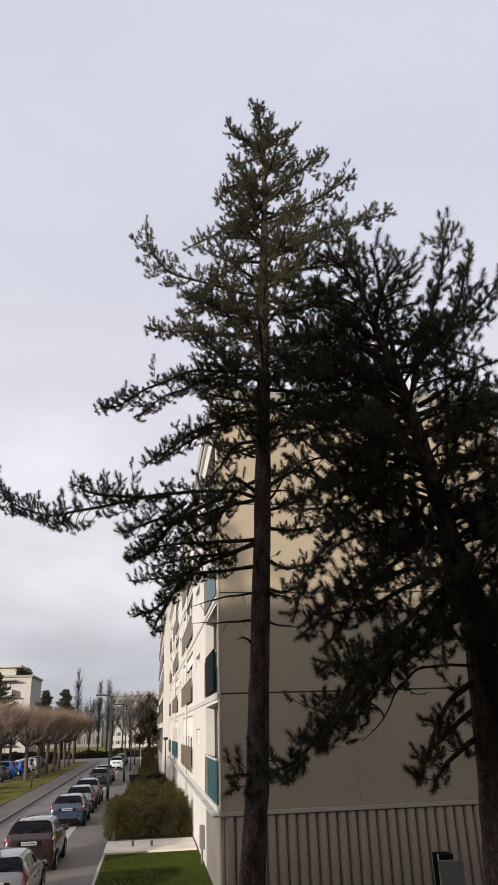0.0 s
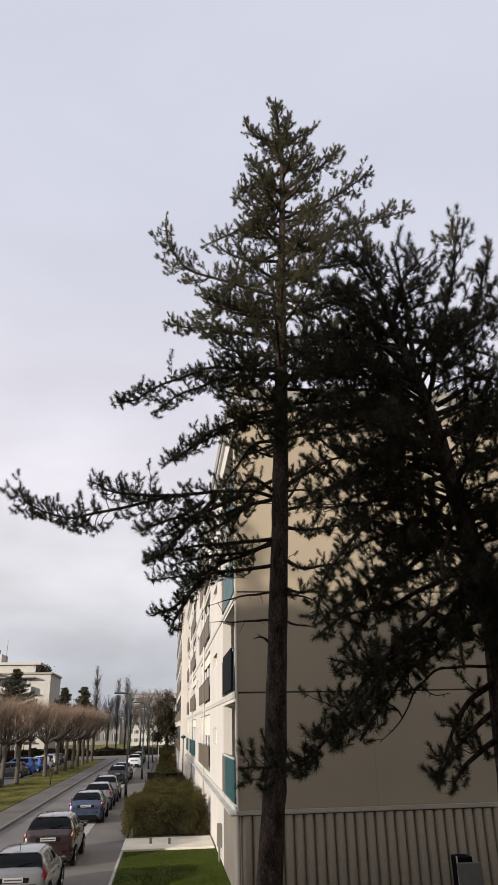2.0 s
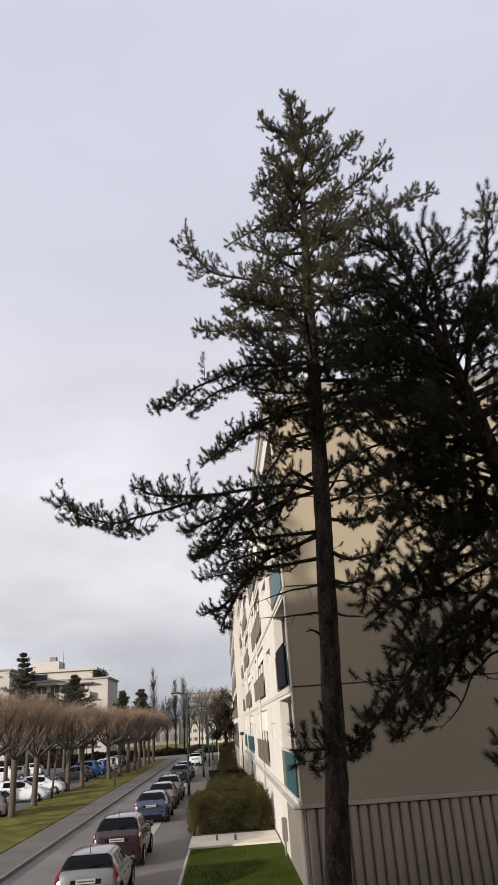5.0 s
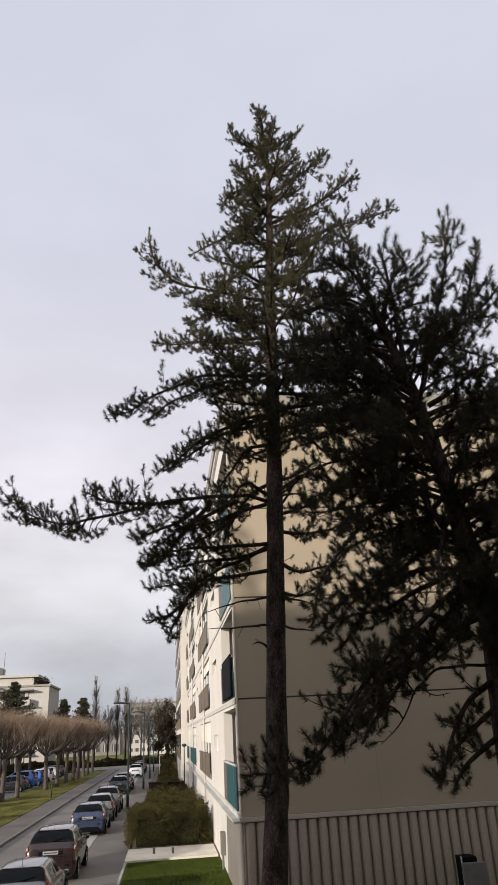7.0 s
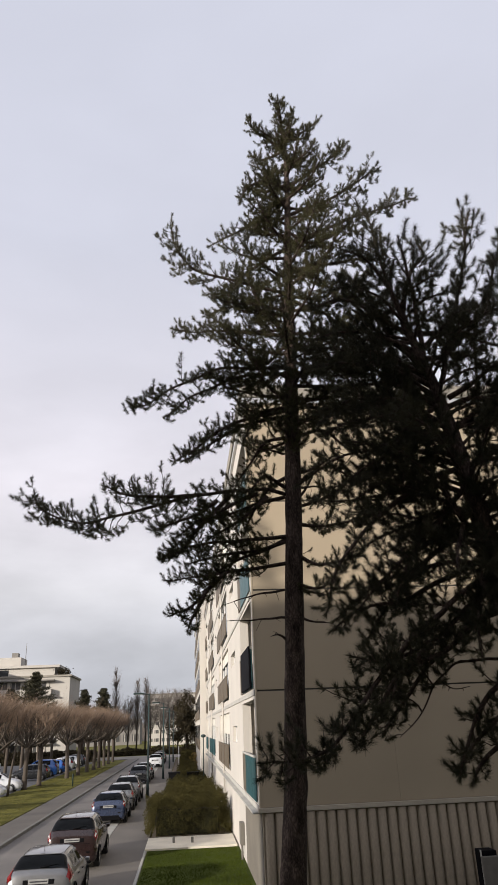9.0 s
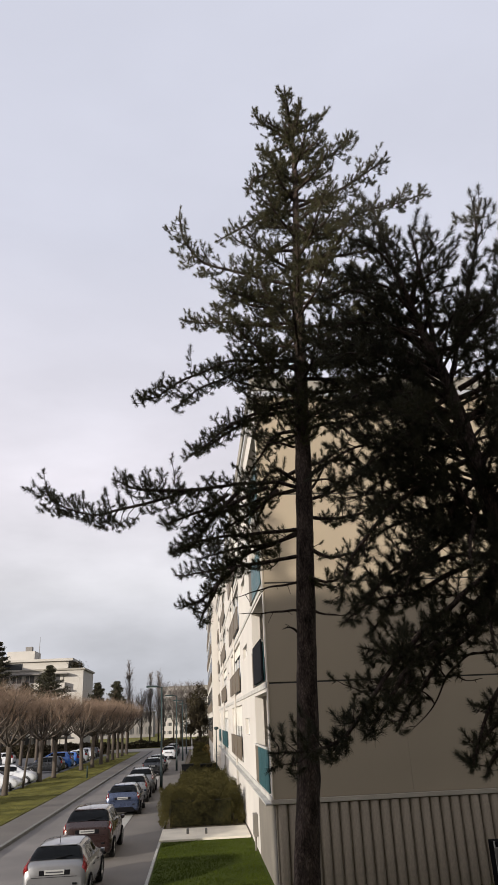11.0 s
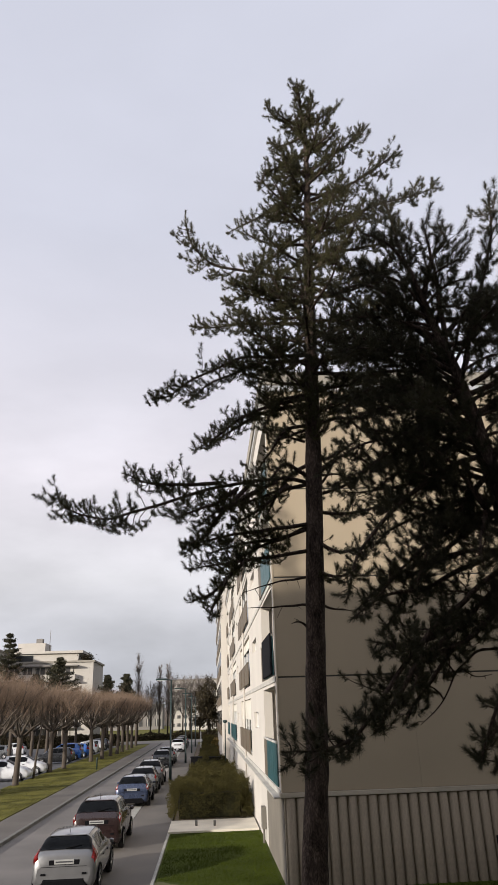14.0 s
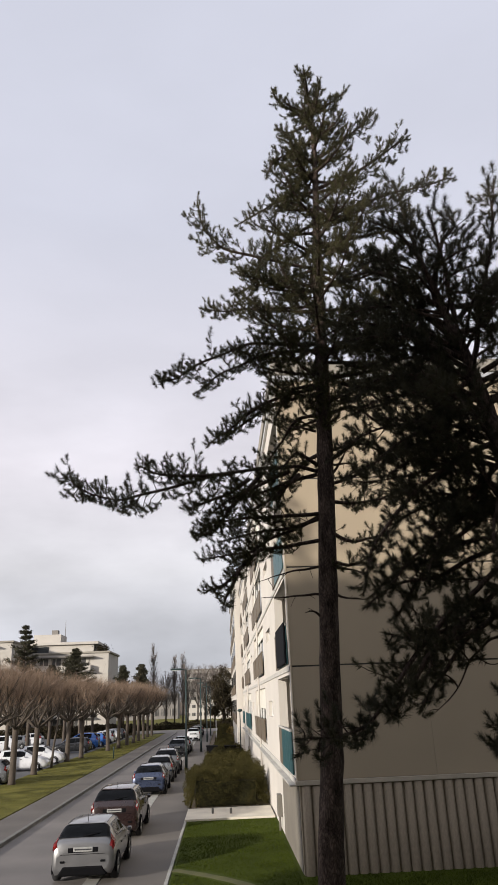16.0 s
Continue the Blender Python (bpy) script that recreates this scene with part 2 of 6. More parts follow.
P_BRIGHTBLUE = paint("bright_blue_paint", (0.03, 0.12, 0.42), 0.2)


# ---- mesh helpers ----
def obj(name, bm, material, parent=None, label=""):
    me = bpy.data.meshes.new(name)
    bm.normal_update()
    bm.to_mesh(me)
    bm.free()
    me.materials.append(material)
    ob = new(name, me)
    if parent is not None:
        ob.parent = parent
    if label:
        ob["label"] = label
    return ob


def part(name, bm, material, parent, label=""):
    return obj(name, bm, material, parent, label)


def empty(name, x=0.0, y=0.0, z=0.0):
    ob = new(name)
    ob.matrix_basis = pose(x, y, z)
    return ob


def box(bm, x0, x1, y0, y1, z0, z1, bevel=0.0):
    r = bmesh.ops.create_cube(bm, size=1.0)
    vs = r["verts"]
    bmesh.ops.transform(bm, verts=vs, matrix=Matrix.Translation(((x0 + x1) / 2, (y0 + y1) / 2, (z0 + z1) / 2)) @ Matrix.Diagonal((x1 - x0, y1 - y0, z1 - z0, 1)))
    if bevel:
        es = list({e for v in vs for e in v.link_edges})
        bmesh.ops.bevel(bm, geom=es, offset=bevel, segments=2, affect="EDGES", profile=0.5)
    return bm


def one_box(x0, x1, y0, y1, z0, z1, bevel=0.0):
    return box(bmesh.new(), x0, x1, y0, y1, z0, z1, bevel)


def tube(bm, pts, radii, sides=7, cap=True):
    """A tapered round tube along points."""
    pts = [Vector(p) for p in pts]
    rings = []
    ref = Vector((0.31, 0.77, 0.55)).normalized()
    for i, p in enumerate(pts):
        d = (pts[min(i + 1, len(pts) - 1)] - pts[max(i - 1, 0)]).normalized()
        u = d.cross(ref)
        if u.length < 0.05:
            u = d.cross(Vector((1, 0, 0)))
        u.normalize()
        w = d.cross(u)
        rings.append([bm.verts.new(p + float(radii[i]) * (math.cos(2 * math.pi * k / sides) * u + math.sin(2 * math.pi * k / sides) * w)) for k in range(sides)])
    for a, b in zip(rings, rings[1:]):
        for k in range(sides):
            bm.faces.new((a[k], a[(k + 1) % sides], b[(k + 1) % sides], b[k])).smooth = True
    if cap:
        bm.faces.new(rings[0][::-1])
        bm.faces.new(rings[-1])
    return bm


def smooth_line(pts, n):
    """n points on a smooth curve through pts."""
    p = [Vector(q) for q in pts]
    p = [2 * p[0] - p[1], *p, 2 * p[-1] - p[-2]]
    out, segs = [], len(p) - 3
    for i in range(n):
        s = i / (n - 1) * segs
        k = min(int(s), segs - 1)
        t = s - k
        a, b, c, d = p[k:k + 4]
        out.append(0.5 * ((2 * b) + (c - a) * t + (2 * a - 5 * b + 4 * c - d) * t * t + (3 * b - a - 3 * c + d) * t ** 3))
    return out


def tri_soup(name, tris, material, parent=None, label=""):
    """One mesh from an array of loose triangles, n x 3 x 3."""
    tris = np.asarray(tris, dtype=np.float32)
    n = len(tris)
    me = bpy.data.meshes.new(name)
    me.vertices.add(3 * n)
    me.vertices.foreach_set("co", tris.reshape(-1))
    me.loops.add(3 * n)
    me.loops.foreach_set("vertex_index", np.arange(3 * n, dtype=np.int32))
    me.polygons.add(n)
    me.polygons.foreach_set("loop_start", np.arange(0, 3 * n, 3, dtype=np.int32))
    me.update(calc_edges=True)
    me.materials.append(material)
    ob = new(name, me)
    if parent is not None:
        ob.parent = parent
    if label:
        ob["label"] = label
    return ob


rng = np.random.default_rng(7)


def unit(a):
    return a / np.maximum(np.linalg.norm(a, axis=-1, keepdims=True), 1e-9)


def leaves(centres, size, flat=None):
    """Small leaf triangles at random turns round the centres."""
    n = len(centres)
    a = unit(rng.normal(size=(n, 3)))
    b = unit(np.cross(a, rng.normal(size=(n, 3))))
    s = size * rng.uniform(0.6, 1.3, (n, 1))
    return np.stack([centres - a * s * 0.5, centres + a * s * 0.5 + b * s * 0.15, centres + b * s * 0.55], 1)


# ---- ground, road, pavements ----
def structure(name, bm, material, label, category):
    return tagged(obj(name, bm, material), label, category, kind="structure")


def sheet(x0, x1, y0, y1, z, nx=1, ny=1, wave=0.0):
    bm = bmesh.new()
    g = [[bm.verts.new((x0 + (x1 - x0) * i / nx, y0 + (y1 - y0) * j / ny, z + wave * noise.noise((i * 0.7, j * 0.7, 0.3)))) for i in range(nx + 1)] for j in range(ny + 1)]
    for j in range(ny):
        for i in range(nx):
            bm.faces.new((g[j][i], g[j][i + 1], g[j + 1][i + 1], g[j + 1][i]))
    return bm


structure("ground", sheet(-1500, 1500, -600, 2400, -0.08, 20, 20), M_GRASS, "flat grassy land reaching to the horizon", "ground")
structure("road", one_box(-7.8, -3.84, -30, 128, -0.3, 0.0), M_ASPHALT, "worn grey asphalt road along the parked cars", "road")
structure("side_road", one_box(-60, 8, 128.05, 142, -0.3, 0.0), M_ASPHALT, "grey asphalt cross road at the end", "road")
structure("pavement_1", one_box(-3.44, -1.62, -30, 126, -0.3, 0.02), M_PAVING, "grey asphalt pavement beside the lawn", "pavement")
structure("pavement_2", one_box(-9.5, -7.97, -30, 126, -0.3, 0.12), M_PAVING2, "grey asphalt footpath beside the grass verge", "pavement")
structure("verge", one_box(-14.0, -9.58, -30, 120, -0.3, 0.13), M_GRASS, "green grass verge with bare pollarded trees", "grass")
structure("parking_ground", one_box(-45, -14.1, 20, 122, -0.3, 0.02), M_PARKING, "dark asphalt car park behind the trees", "car park")
structure("lawn", one_box(-1.5, 14, 2.0, 30.6, -0.3, 0.09), M_LAWN, "mown green lawn beside the apartment block", "lawn")
structure("entrance_path", one_box(-1.6, 2.0, 30.62, 33.6, -0.3, 0.16, 0.02), M_PATH, "pale concrete entrance path across the lawn", "path")
structure("planting_bed", one_box(-1.5, 2.0, 33.62, 118, -0.3, 0.1), M_EARTH, "dark earth bed under the hedge", "bed")
TROD = smooth_line([(-1.5, 22.2, 0), (-0.9, 21.7, 0), (-0.1, 20.9, 0), (0.7, 19.8, 0), (1.2, 18.4, 0), (1.5, 16.0, 0)], 24)
bm = bmesh.new()
low, high = [], []
for k, q in enumerate(TROD):
    d = (TROD[min(k + 1, 23)] - TROD[max(k - 1, 0)]).normalized()
    n_ = Vector((-d.y, d.x, 0)) * (0.16 + 0.05 * noise.noise((k * 0.6, 0, 0)))
    low.append([bm.verts.new((p_.x, p_.y, 0.0)) for p_ in (q - n_, q + n_)])
    high.append([bm.verts.new((p_.x, p_.y, 0.096)) for p_ in (q - n_, q + n_)])
for k in range(23):
    bm.faces.new((high[k][0], high[k + 1][0], high[k + 1][1], high[k][1]))
    for e in (0, 1):
        bm.faces.new((low[k][e], low[k + 1][e], high[k + 1][e], high[k][e]))
bmesh.ops.recalc_face_normals(bm, faces=bm.faces[:])
structure("trodden_path", bm, M_TROD, "narrow worn path trodden across the lawn", "path")


def kerb_run(name, x0, x1, y0, y1, z, step, label, material=M_KERB):
    root = tagged(empty(name), label, "kerb", kind="structure")
    me = None
    y = y0
    while y < y1 - 0.1:
        if me is None:
            ob = part("kerb_stone", one_box(x0, x1, 0, step - 0.012, -0.25, z, 0.012), material, root)
            me = ob.data
        else:
            ob = new("kerb_stone", me)
            ob.parent = root
        ob.matrix_basis = pose(0, y, 0)
        y += step
    return root


# ---- apartment block ----
GX, GY, BX, BY = 2.0, 20.65, 11.9, 70.8        # near corner, far corner
LEVELS = [2.33, 5.32, 8.18, 10.98, 13.86]
TOP = 14.75

block = tagged(empty("apartment_block", GX, GY, 0), "cream apartment block with ribbed base and flat roof", "building")


def bpart(name, bm, material, parent=None, label=""):
    """A part given in world places, under the block."""
    bmesh.ops.translate(bm, verts=bm.verts, vec=(-GX, -GY, 0))
    return part(name, bm, material, parent or block, label)


# bays along the street front: (kind, start, end)
BAYS = [("loggia", 21.05, 25.9), ("small", 29.0, 31.6), ("wide", 33.8, 43.6), ("small", 46.6, 48.6), ("wide", 50.6, 60.6), ("small", 63.0, 64.6), ("wide", 65.8, 70.0)]


def front_wall(z0, z1, opens):
    """A storey of the street front, 0.3 thick, in panels round openings (y0, y1, za, zb)."""
    def piece(ya, yb, za, zb):
        bpart("wall_panel", one_box(GX, GX + 0.3, ya, yb, za, zb), M_FACADE)
    y = GY + 0.30
    for y0, y1, za, zb in sorted(opens):
        if y0 > y:
            piece(y, y0, z0, z1)
        if za > z0:
            piece(y0, y1, z0, za)
        if zb < z1:
            piece(y0, y1, zb, z1)
        y = y1
    if y < BY:
        piece(y, BY, z0, z1)


def window_unit(y0, y1, za, zb, panes, brown):
    w = bpart("window", one_box(GX + 0.17, GX + 0.2, y0 + 0.05, y1 - 0.05, za + 0.05, zb - 0.05), M_GLASS, None, "dark window glazing in a pale frame")
    bm = bmesh.new()
    t = 0.06
    box(bm, GX + 0.13, GX + 0.23, y0, y1, za, za + t)
    box(bm, GX + 0.13, GX + 0.23, y0, y1, zb - t, zb)
    for k in range(panes + 1):
        yy = y0 + (y1 - y0 - t) * k / panes
        box(bm, GX + 0.125, GX + 0.235, yy, yy + t, za, zb)
    bpart("window_frame", bm, M_WFRAME, w)
    w.children[-1].matrix_parent_inverse = Matrix()
    drop = random.choice([0.0, 0.0, 0.3, 0.55, 0.9]) * (zb - za) * 0.7
    if drop and panes > 1:
        bpart("roller_shutter", one_box(GX + 0.09, GX + 0.12, y0 + 0.02, y1 - 0.02, zb - drop, zb - 0.01), M_SHUTTER, w)
    if brown:
        n = 3
        for k in range(n):
            a, b = y0 + (y1 - y0) * (k + 0.06) / n, y0 + (y1 - y0) * (k + 0.94) / n
            bpart("balustrade_panel", one_box(GX - 0.1, GX - 0.05, a, b, za + 0.08, za + 1.0), brown, w)
        bpart("handrail", one_box(GX - 0.11, GX - 0.04, y0 - 0.02, y1 + 0.02, za + 1.003, za + 1.06), brown, w)
    return w


for li in range(4):
    z0, z1 = LEVELS[li], LEVELS[li + 1]
    opens = []
    for kind, y0, y1 in BAYS:
        if kind == "loggia":
            opens.append((y0 + 0.25, y1, z0 + 0.12, z1 - 0.2))
        elif kind == "small":
            opens.append((y0, y1, z0 + 1.48, z1 - 0.9))
        else:
            opens.append((y0, y1, z0 + 0.25, z1 - 0.3))
    front_wall(z0 + 0.006, z1 - 0.006, opens)
    for (kind, *_), (y0, y1, za, zb) in zip(BAYS, opens):
        if kind == "loggia":
            lg = bpart("loggia", one_box(GX + 0.301, GX + 1.5, y0, y1 + 0.1, za - 0.1, za), M_LEDGE, None, "recessed corner balcony with coloured panels")
            bpart("back_wall", one_box(GX + 1.5, GX + 1.62, y0, y1 + 0.1, za - 0.1, zb + 0.1), M_FACADE, lg)
            bpart("side_wall", one_box(GX + 0.31, GX + 1.49, y1 + 0.1, y1 + 0.22, za - 0.1, zb + 0.1), M_FACADE, lg)
            bpart("soffit", one_box(GX + 0.301, GX + 1.49, y0, y1 + 0.1, zb + 0.02, zb + 0.1), M_FACADE, lg)
            n = 4
            for k in range(n):
                a, b = y0 + (y1 - y0) * (k + 0.02) / n, y0 + (y1 - y0) * (k + 0.98) / n
                bpart("panel", one_box(GX - 0.05, GX - 0.02, a, b, za - 0.02, za + 1.1, 0.006), M_BROWN if k == n - 1 else M_TEAL, lg)
            bpart("handrail", one_box(GX - 0.07, GX + 0.0, y0, y1, za + 1.1, za + 1.16, 0.01), M_LEDGE, lg)
            bpart("door_glazing", one_box(GX + 1.45, GX + 1.49, y0 + 0.6, y1 - 0.8, za + 0.02, za + 2.1), M_GLASS, lg)
            if li == 1:
                bpart("canvas_screen", one_box(GX - 0.115, GX - 0.075, y0 + 0.1, y0 + 0.72 * (y1 - y0), za + 0.0, za + 1.2, 0.04), M_DARKCLOTH, lg, "dark canvas sun screen over the balcony")
        elif kind == "small":
            window_unit(y0, y1, za, zb, 1, None)
        else:
            window_unit(y0, y1, za, zb, 4, M_TEAL if (li == 0 and y0 > 50) else M_BROWN)
    # shallow string course between storeys
    bpart("string_course", one_box(GX - 0.03, GX, GY + 0.31, BY, z0 - 0.1, z0 + 0.04), M_LEDGE)

# gable: a panel wall, with recessed joints between storeys
for k, (z0, z1) in enumerate(zip(LEVELS, LEVELS[1:] + [TOP])):
    for xa, xb in ((GX + 0.02, 5.869), (5.872, BX)):
        bpart("gable_panel", one_box(xa, xb, GY, GY + 0.28, z0 + 0.022, z1 - 0.022 if k < 4 else z1 - 0.35, 0.004), M_GABLE)
bpart("joint_backing", one_box(GX + 0.04, BX - 0.02, GY + 0.03, GY + 0.29, LEVELS[0], TOP - 0.36), M_JOINT)
bpart("corner_trim", one_box(GX - 0.01, GX + 0.018, GY - 0.01, GY + 0.27, LEVELS[0] + 0.018, TOP - 0.4), M_GABLE)
bpart("ledge", one_box(GX - 0.06, BX + 0.05, GY - 0.06, GY + 0.29, LEVELS[0] - 0.1, LEVELS[0] + 0.015, 0.01), M_GLEDGE, None, "pale concrete ledge above the ribbed base")
bpart("front_ledge", one_box(GX - 0.2, GX + 0.29, GY + 0.3, BY, LEVELS[0] - 0.15, LEVELS[0] - 0.11, 0.01), M_LEDGE)
# roof edge
bpart("fascia", one_box(GX - 0.1, BX + 0.15, GY - 0.1, BY, TOP - 0.34, TOP - 0.16), M_ZINC, None, "pale metal roof edge")
bpart("coping", one_box(GX - 0.16, BX + 0.2, GY - 0.16, BY, TOP - 0.155, TOP + 0.32, 0.02), M_ROOF)
bpart("roof", one_box(GX + 0.31, BX - 0.01, GY + 0.3, BY - 0.01, LEVELS[4] + 0.05, TOP - 0.36), M_ROOF)
bpart("core", one_box(GX + 1.7, BX - 0.02, GY + 0.31, BY - 0.05, 0.0, LEVELS[4]), M_GABLE)
bpart("parapet_front", one_box(GX, GX + 0.3, GY + 0.3, BY, LEVELS[4] + 0.0, TOP - 0.36), M_FACADE)
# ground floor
# near end of the base: its shade is put into the colour
bpart("base_wall", one_box(GX + 0.05, GX + 0.3, GY + 0.31, 26.6, -0.2, LEVELS[0] - 0.17), M_BASESHADE)
bpart("base_wall", one_box(GX + 0.06, GX + 0.3, 26.61, BY, -0.2, LEVELS[0] - 0.17), M_FACADE)
bpart("base_wall", one_box(GX + 0.06, BX, GY + 0.05, GY + 0.3, -0.2, LEVELS[0] - 0.11), M_BASE)
nr = 35
pitch = (BX - GX - 0.1) / nr
rib_me = None
for k in range(nr):
    if rib_me is None:
        bm = bmesh.new()
        prof = [(0.0, 0.085), (0.03, 0.03), (0.06, 0.008), (0.095, 0.0), (pitch * 0.66, 0.0), (pitch * 0.76, 0.01), (pitch * 0.85, 0.035), (pitch * 0.9, 0.085)]
        lo = [bm.verts.new((x, y, -0.15)) for x, y in prof]
        hi = [bm.verts.new((x, y, LEVELS[0] - 0.12)) for x, y in prof]
        for q in range(len(prof) - 1):
            bm.faces.new((lo[q], lo[q + 1], hi[q + 1], hi[q])).smooth = True
        bm.faces.new(hi)
        rib = part("rib", bm, M_BASE, block)
        rib_me = rib.data
    else:
        rib = new("rib", rib_me)
        rib.parent = block
    rib.matrix_basis = pose(0.1 + k * pitch, -0.045, 0)
for yy in (27.4, 40.0, 57.0):
    bpart("meter_box", one_box(GX - 0.1, GX + 0.055, yy, yy + 0.5, 0.55, 1.25, 0.01), M_METERBOX)
    bpart("meter_pipe", tube(bmesh.new(), [(GX - 0.03, yy + 0.25, -0.05), (GX - 0.03, yy + 0.25, 0.55)], [0.04, 0.04], 8), M_METERBOX)
    if yy > 30:
        bpart("drain_pipe", tube(bmesh.new(), [(GX - 0.05, yy - 1.2, 0), (GX - 0.05, yy - 1.2, TOP - 0.4)], [0.05, 0.05], 8), M_FACADE)

# taller block beyond
TX, TY0, TY1, TTOP = 1.4, 71.0, 104.0, 16.8
tower = tagged(empty("apartment_block", TX, TY0, 0), "taller cream apartment block set forward beyond", "building")


def tpart(name, bm, material, parent=None):
    bmesh.ops.translate(bm, verts=bm.verts, vec=(-TX, -TY0, 0))
    return part(name, bm, material, parent or tower)


tpart("wall", one_box(TX, 12.5, TY0, TY1, -0.2, TTOP), M_FACADE)
tpart("roof", one_box(TX - 0.12, 12.6, TY0 - 0.12, TY1 + 0.1, TTOP + 0.004, TTOP + 0.25), M_ROOF)
for li in range(5):
    for yy in (73, 78.5, 84, 89.5, 95, 100):
        w = tpart("window", one_box(TX - 0.03, TX - 0.004, yy, yy + 3.2, 2.9 + 2.8 * li, 4.7 + 2.8 * li), M_GLASS)
        tpart("balustrade", one_box(TX - 0.12, TX - 0.06, yy - 0.1, yy + 3.3, 2.4 + 2.8 * li, 3.3 + 2.8 * li), M_BROWN, w)

# the block that the view is taken from, behind
own = tagged(empty("apartment_block", 0, -0.6, 0), "plain cream apartment block behind the viewer", "building")
part("wall", one_box(-24.4, 40, -13, 0, 0, 15.0), M_OWN, own)
part("roof", one_box(-24.5, 40.1, -13.1, 0.08, 15.004, 15.25), M_ROOF, own)


# ---- pines ----
def needles(pos, direc, count, length, spread=(8, 62), width=0.006):
    """Brushes of needles: count thin triangles set round the last of each shoot, leaning forwards, finger-shaped."""
    n = len(pos)
    p = np.repeat(pos, count, 0)
    d = np.repeat(unit(direc), count, 0)
    size = np.repeat(rng.uniform(0.75, 1.2, (n, 1)), count, 0)
    side = unit(np.cross(d, rng.normal(size=(n * count, 3))))
    back = rng.uniform(0.0, 1.0, (n * count, 1)) ** 1.2
    a = np.radians(spread[0] + (spread[1] - spread[0]) * np.clip(0.25 + back * 0.75 + rng.normal(0, 0.22, (n * count, 1)), 0, 1.15))
    nd = d * np.cos(a) + side * np.sin(a)
    ln = size * length * rng.uniform(0.7, 1.05, (n * count, 1))
    w = unit(np.cross(nd, rng.normal(size=(n * count, 3)))) * width
    root = p - d * back * length * 1.4 * size
    return np.stack([root - w * 0.5, root + w * 0.5, root + nd * ln], 1)


def limb(tree, base, pts, r0, mats, bushy=1.4, first=0.18, side=0.95, tuft=0.08, per=96, droop=0.62, width=0.0058, spread=(10, 82), gap=0.09):
    """A limb of a pine: a bent tapering branch with side shoots whose tips turn up and end in brushes of needles.
    Points are world places; the limb turns about its root."""
    pts = [Vector(p) for p in pts]
    root = pts[0]
    r = random.Random(int(1000 * abs(root.x * 3.1 + root.z * 7.7 + pts[-1].x * 1.9 + pts[-1].z * 5.3)))
    loc = [p - root for p in pts]
    length = sum((b - a).length for a, b in zip(loc, loc[1:]))
    n = max(6, int(length / 0.12))
    line = smooth_line(loc, n)
    for i, q in enumerate(line[1:-1], 1):
        q += 0.05 * Vector(noise.noise_vector(q * 1.7 + root)) * min(1, i / 4)
    bm = bmesh.new()
    tube(bm, line, [r0 * (1 - i / (n - 1)) ** 0.8 + 0.006 for i in range(n)], 6)
    pos, dr, taken = [], [], {}

    def brush(q, way):
        """A brush at the end of a shoot, unless another one already fills that place."""
        cell = tuple(int(math.floor(c / gap)) for c in q)
        for i in (-1, 0, 1):
            for j in (-1, 0, 1):
                for k in (-1, 0, 1):
                    for other in taken.get((cell[0] + i, cell[1] + j, cell[2] + k), ()):
                        if (other - q).length < gap:
                            return False
        taken.setdefault(cell, []).append(q)
        pos.append(q), dr.append(way)
        return True

    for j in range(0, 4):
        brush(line[-1 - j], (line[-1] - line[-2]).normalized() + Vector((0, 0, 0.2)))
    reach = min(0.9, 0.2 * length + 0.2) * side
    step = 0.085 / bushy
    s = first * length
    sgn = 1
    while s < length * 0.985:
        k = min(n - 2, int(s / length * (n - 1)))
        p, d = line[k], (line[k + 1] - line[k]).normalized()
        lateral = d.cross(Vector((0, 0, 1))).normalized() * sgn
        sgn = -sgn
        q = s / length
        ln = reach * (0.25 + 0.75 * math.sin(math.pi * min(1, q * 0.72 + 0.25))) * r.uniform(0.4, 1.15)
        hang = r.random() < droop
        rise = r.uniform(-1.2, -0.3) if hang else r.uniform(0.1, 0.9)
        way = (d * r.uniform(0.2, 1.0) + lateral * r.uniform(0.2, 0.9) + Vector((0, 0, rise))).normalized()
        ln *= 1.05 if hang else 0.62
        m = max(3, int(ln / 0.09))
        sub = [p + way * ln * j / m + Vector((0, 0, (0.6 if hang else 0.3) * ln * (j / m) ** 2)) + 0.03 * Vector(noise.noise_vector(p * 3 + way * j)) for j in range(m + 1)]
        tube(bm, sub, [0.007 * (1 - j / m) + 0.003 for j in range(m + 1)], 3, False)
        brush(sub[m], (sub[m] - sub[m - 1]).normalized() + Vector((0, 0, 0.45)))
        for j in range(1, m):
            along = (sub[j] - sub[j - 1]).normalized()
            for again in (0, 1):
                if j > m * 0.2 and r.random() < 0.7 * bushy:
                    w2 = (along * 0.6 + Vector((r.gauss(0, 0.6), r.gauss(0, 0.6), r.gauss(0.35, 0.4)))).normalized()
                    e2 = sub[j] + w2 * r.uniform(0.07, 0.16) + Vector((0, 0, 0.03))
                    if brush(e2, w2 + Vector((0, 0, 0.7))):
                        tube(bm, [sub[j], (sub[j] + e2) / 2 + Vector((0, 0, -0.014)), e2], [0.004, 0.004, 0.003], 3, False)
        s += step * r.uniform(0.6, 1.4)
    # short upright shoots straight off the outer half of the branch
    for j in range(2, int(n * 0.62)):
        q = line[-1 - j]
        w2 = Vector((r.gauss(0, 0.35), r.gauss(0, 0.35), r.uniform(0.5, 1.0))) + 0.4 * (line[-1 - j] - line[-2 - j]).normalized()
        brush(q + w2.normalized() * r.uniform(0.07, 0.13), w2)
    ob = obj("limb", bm, mats[0], tree)
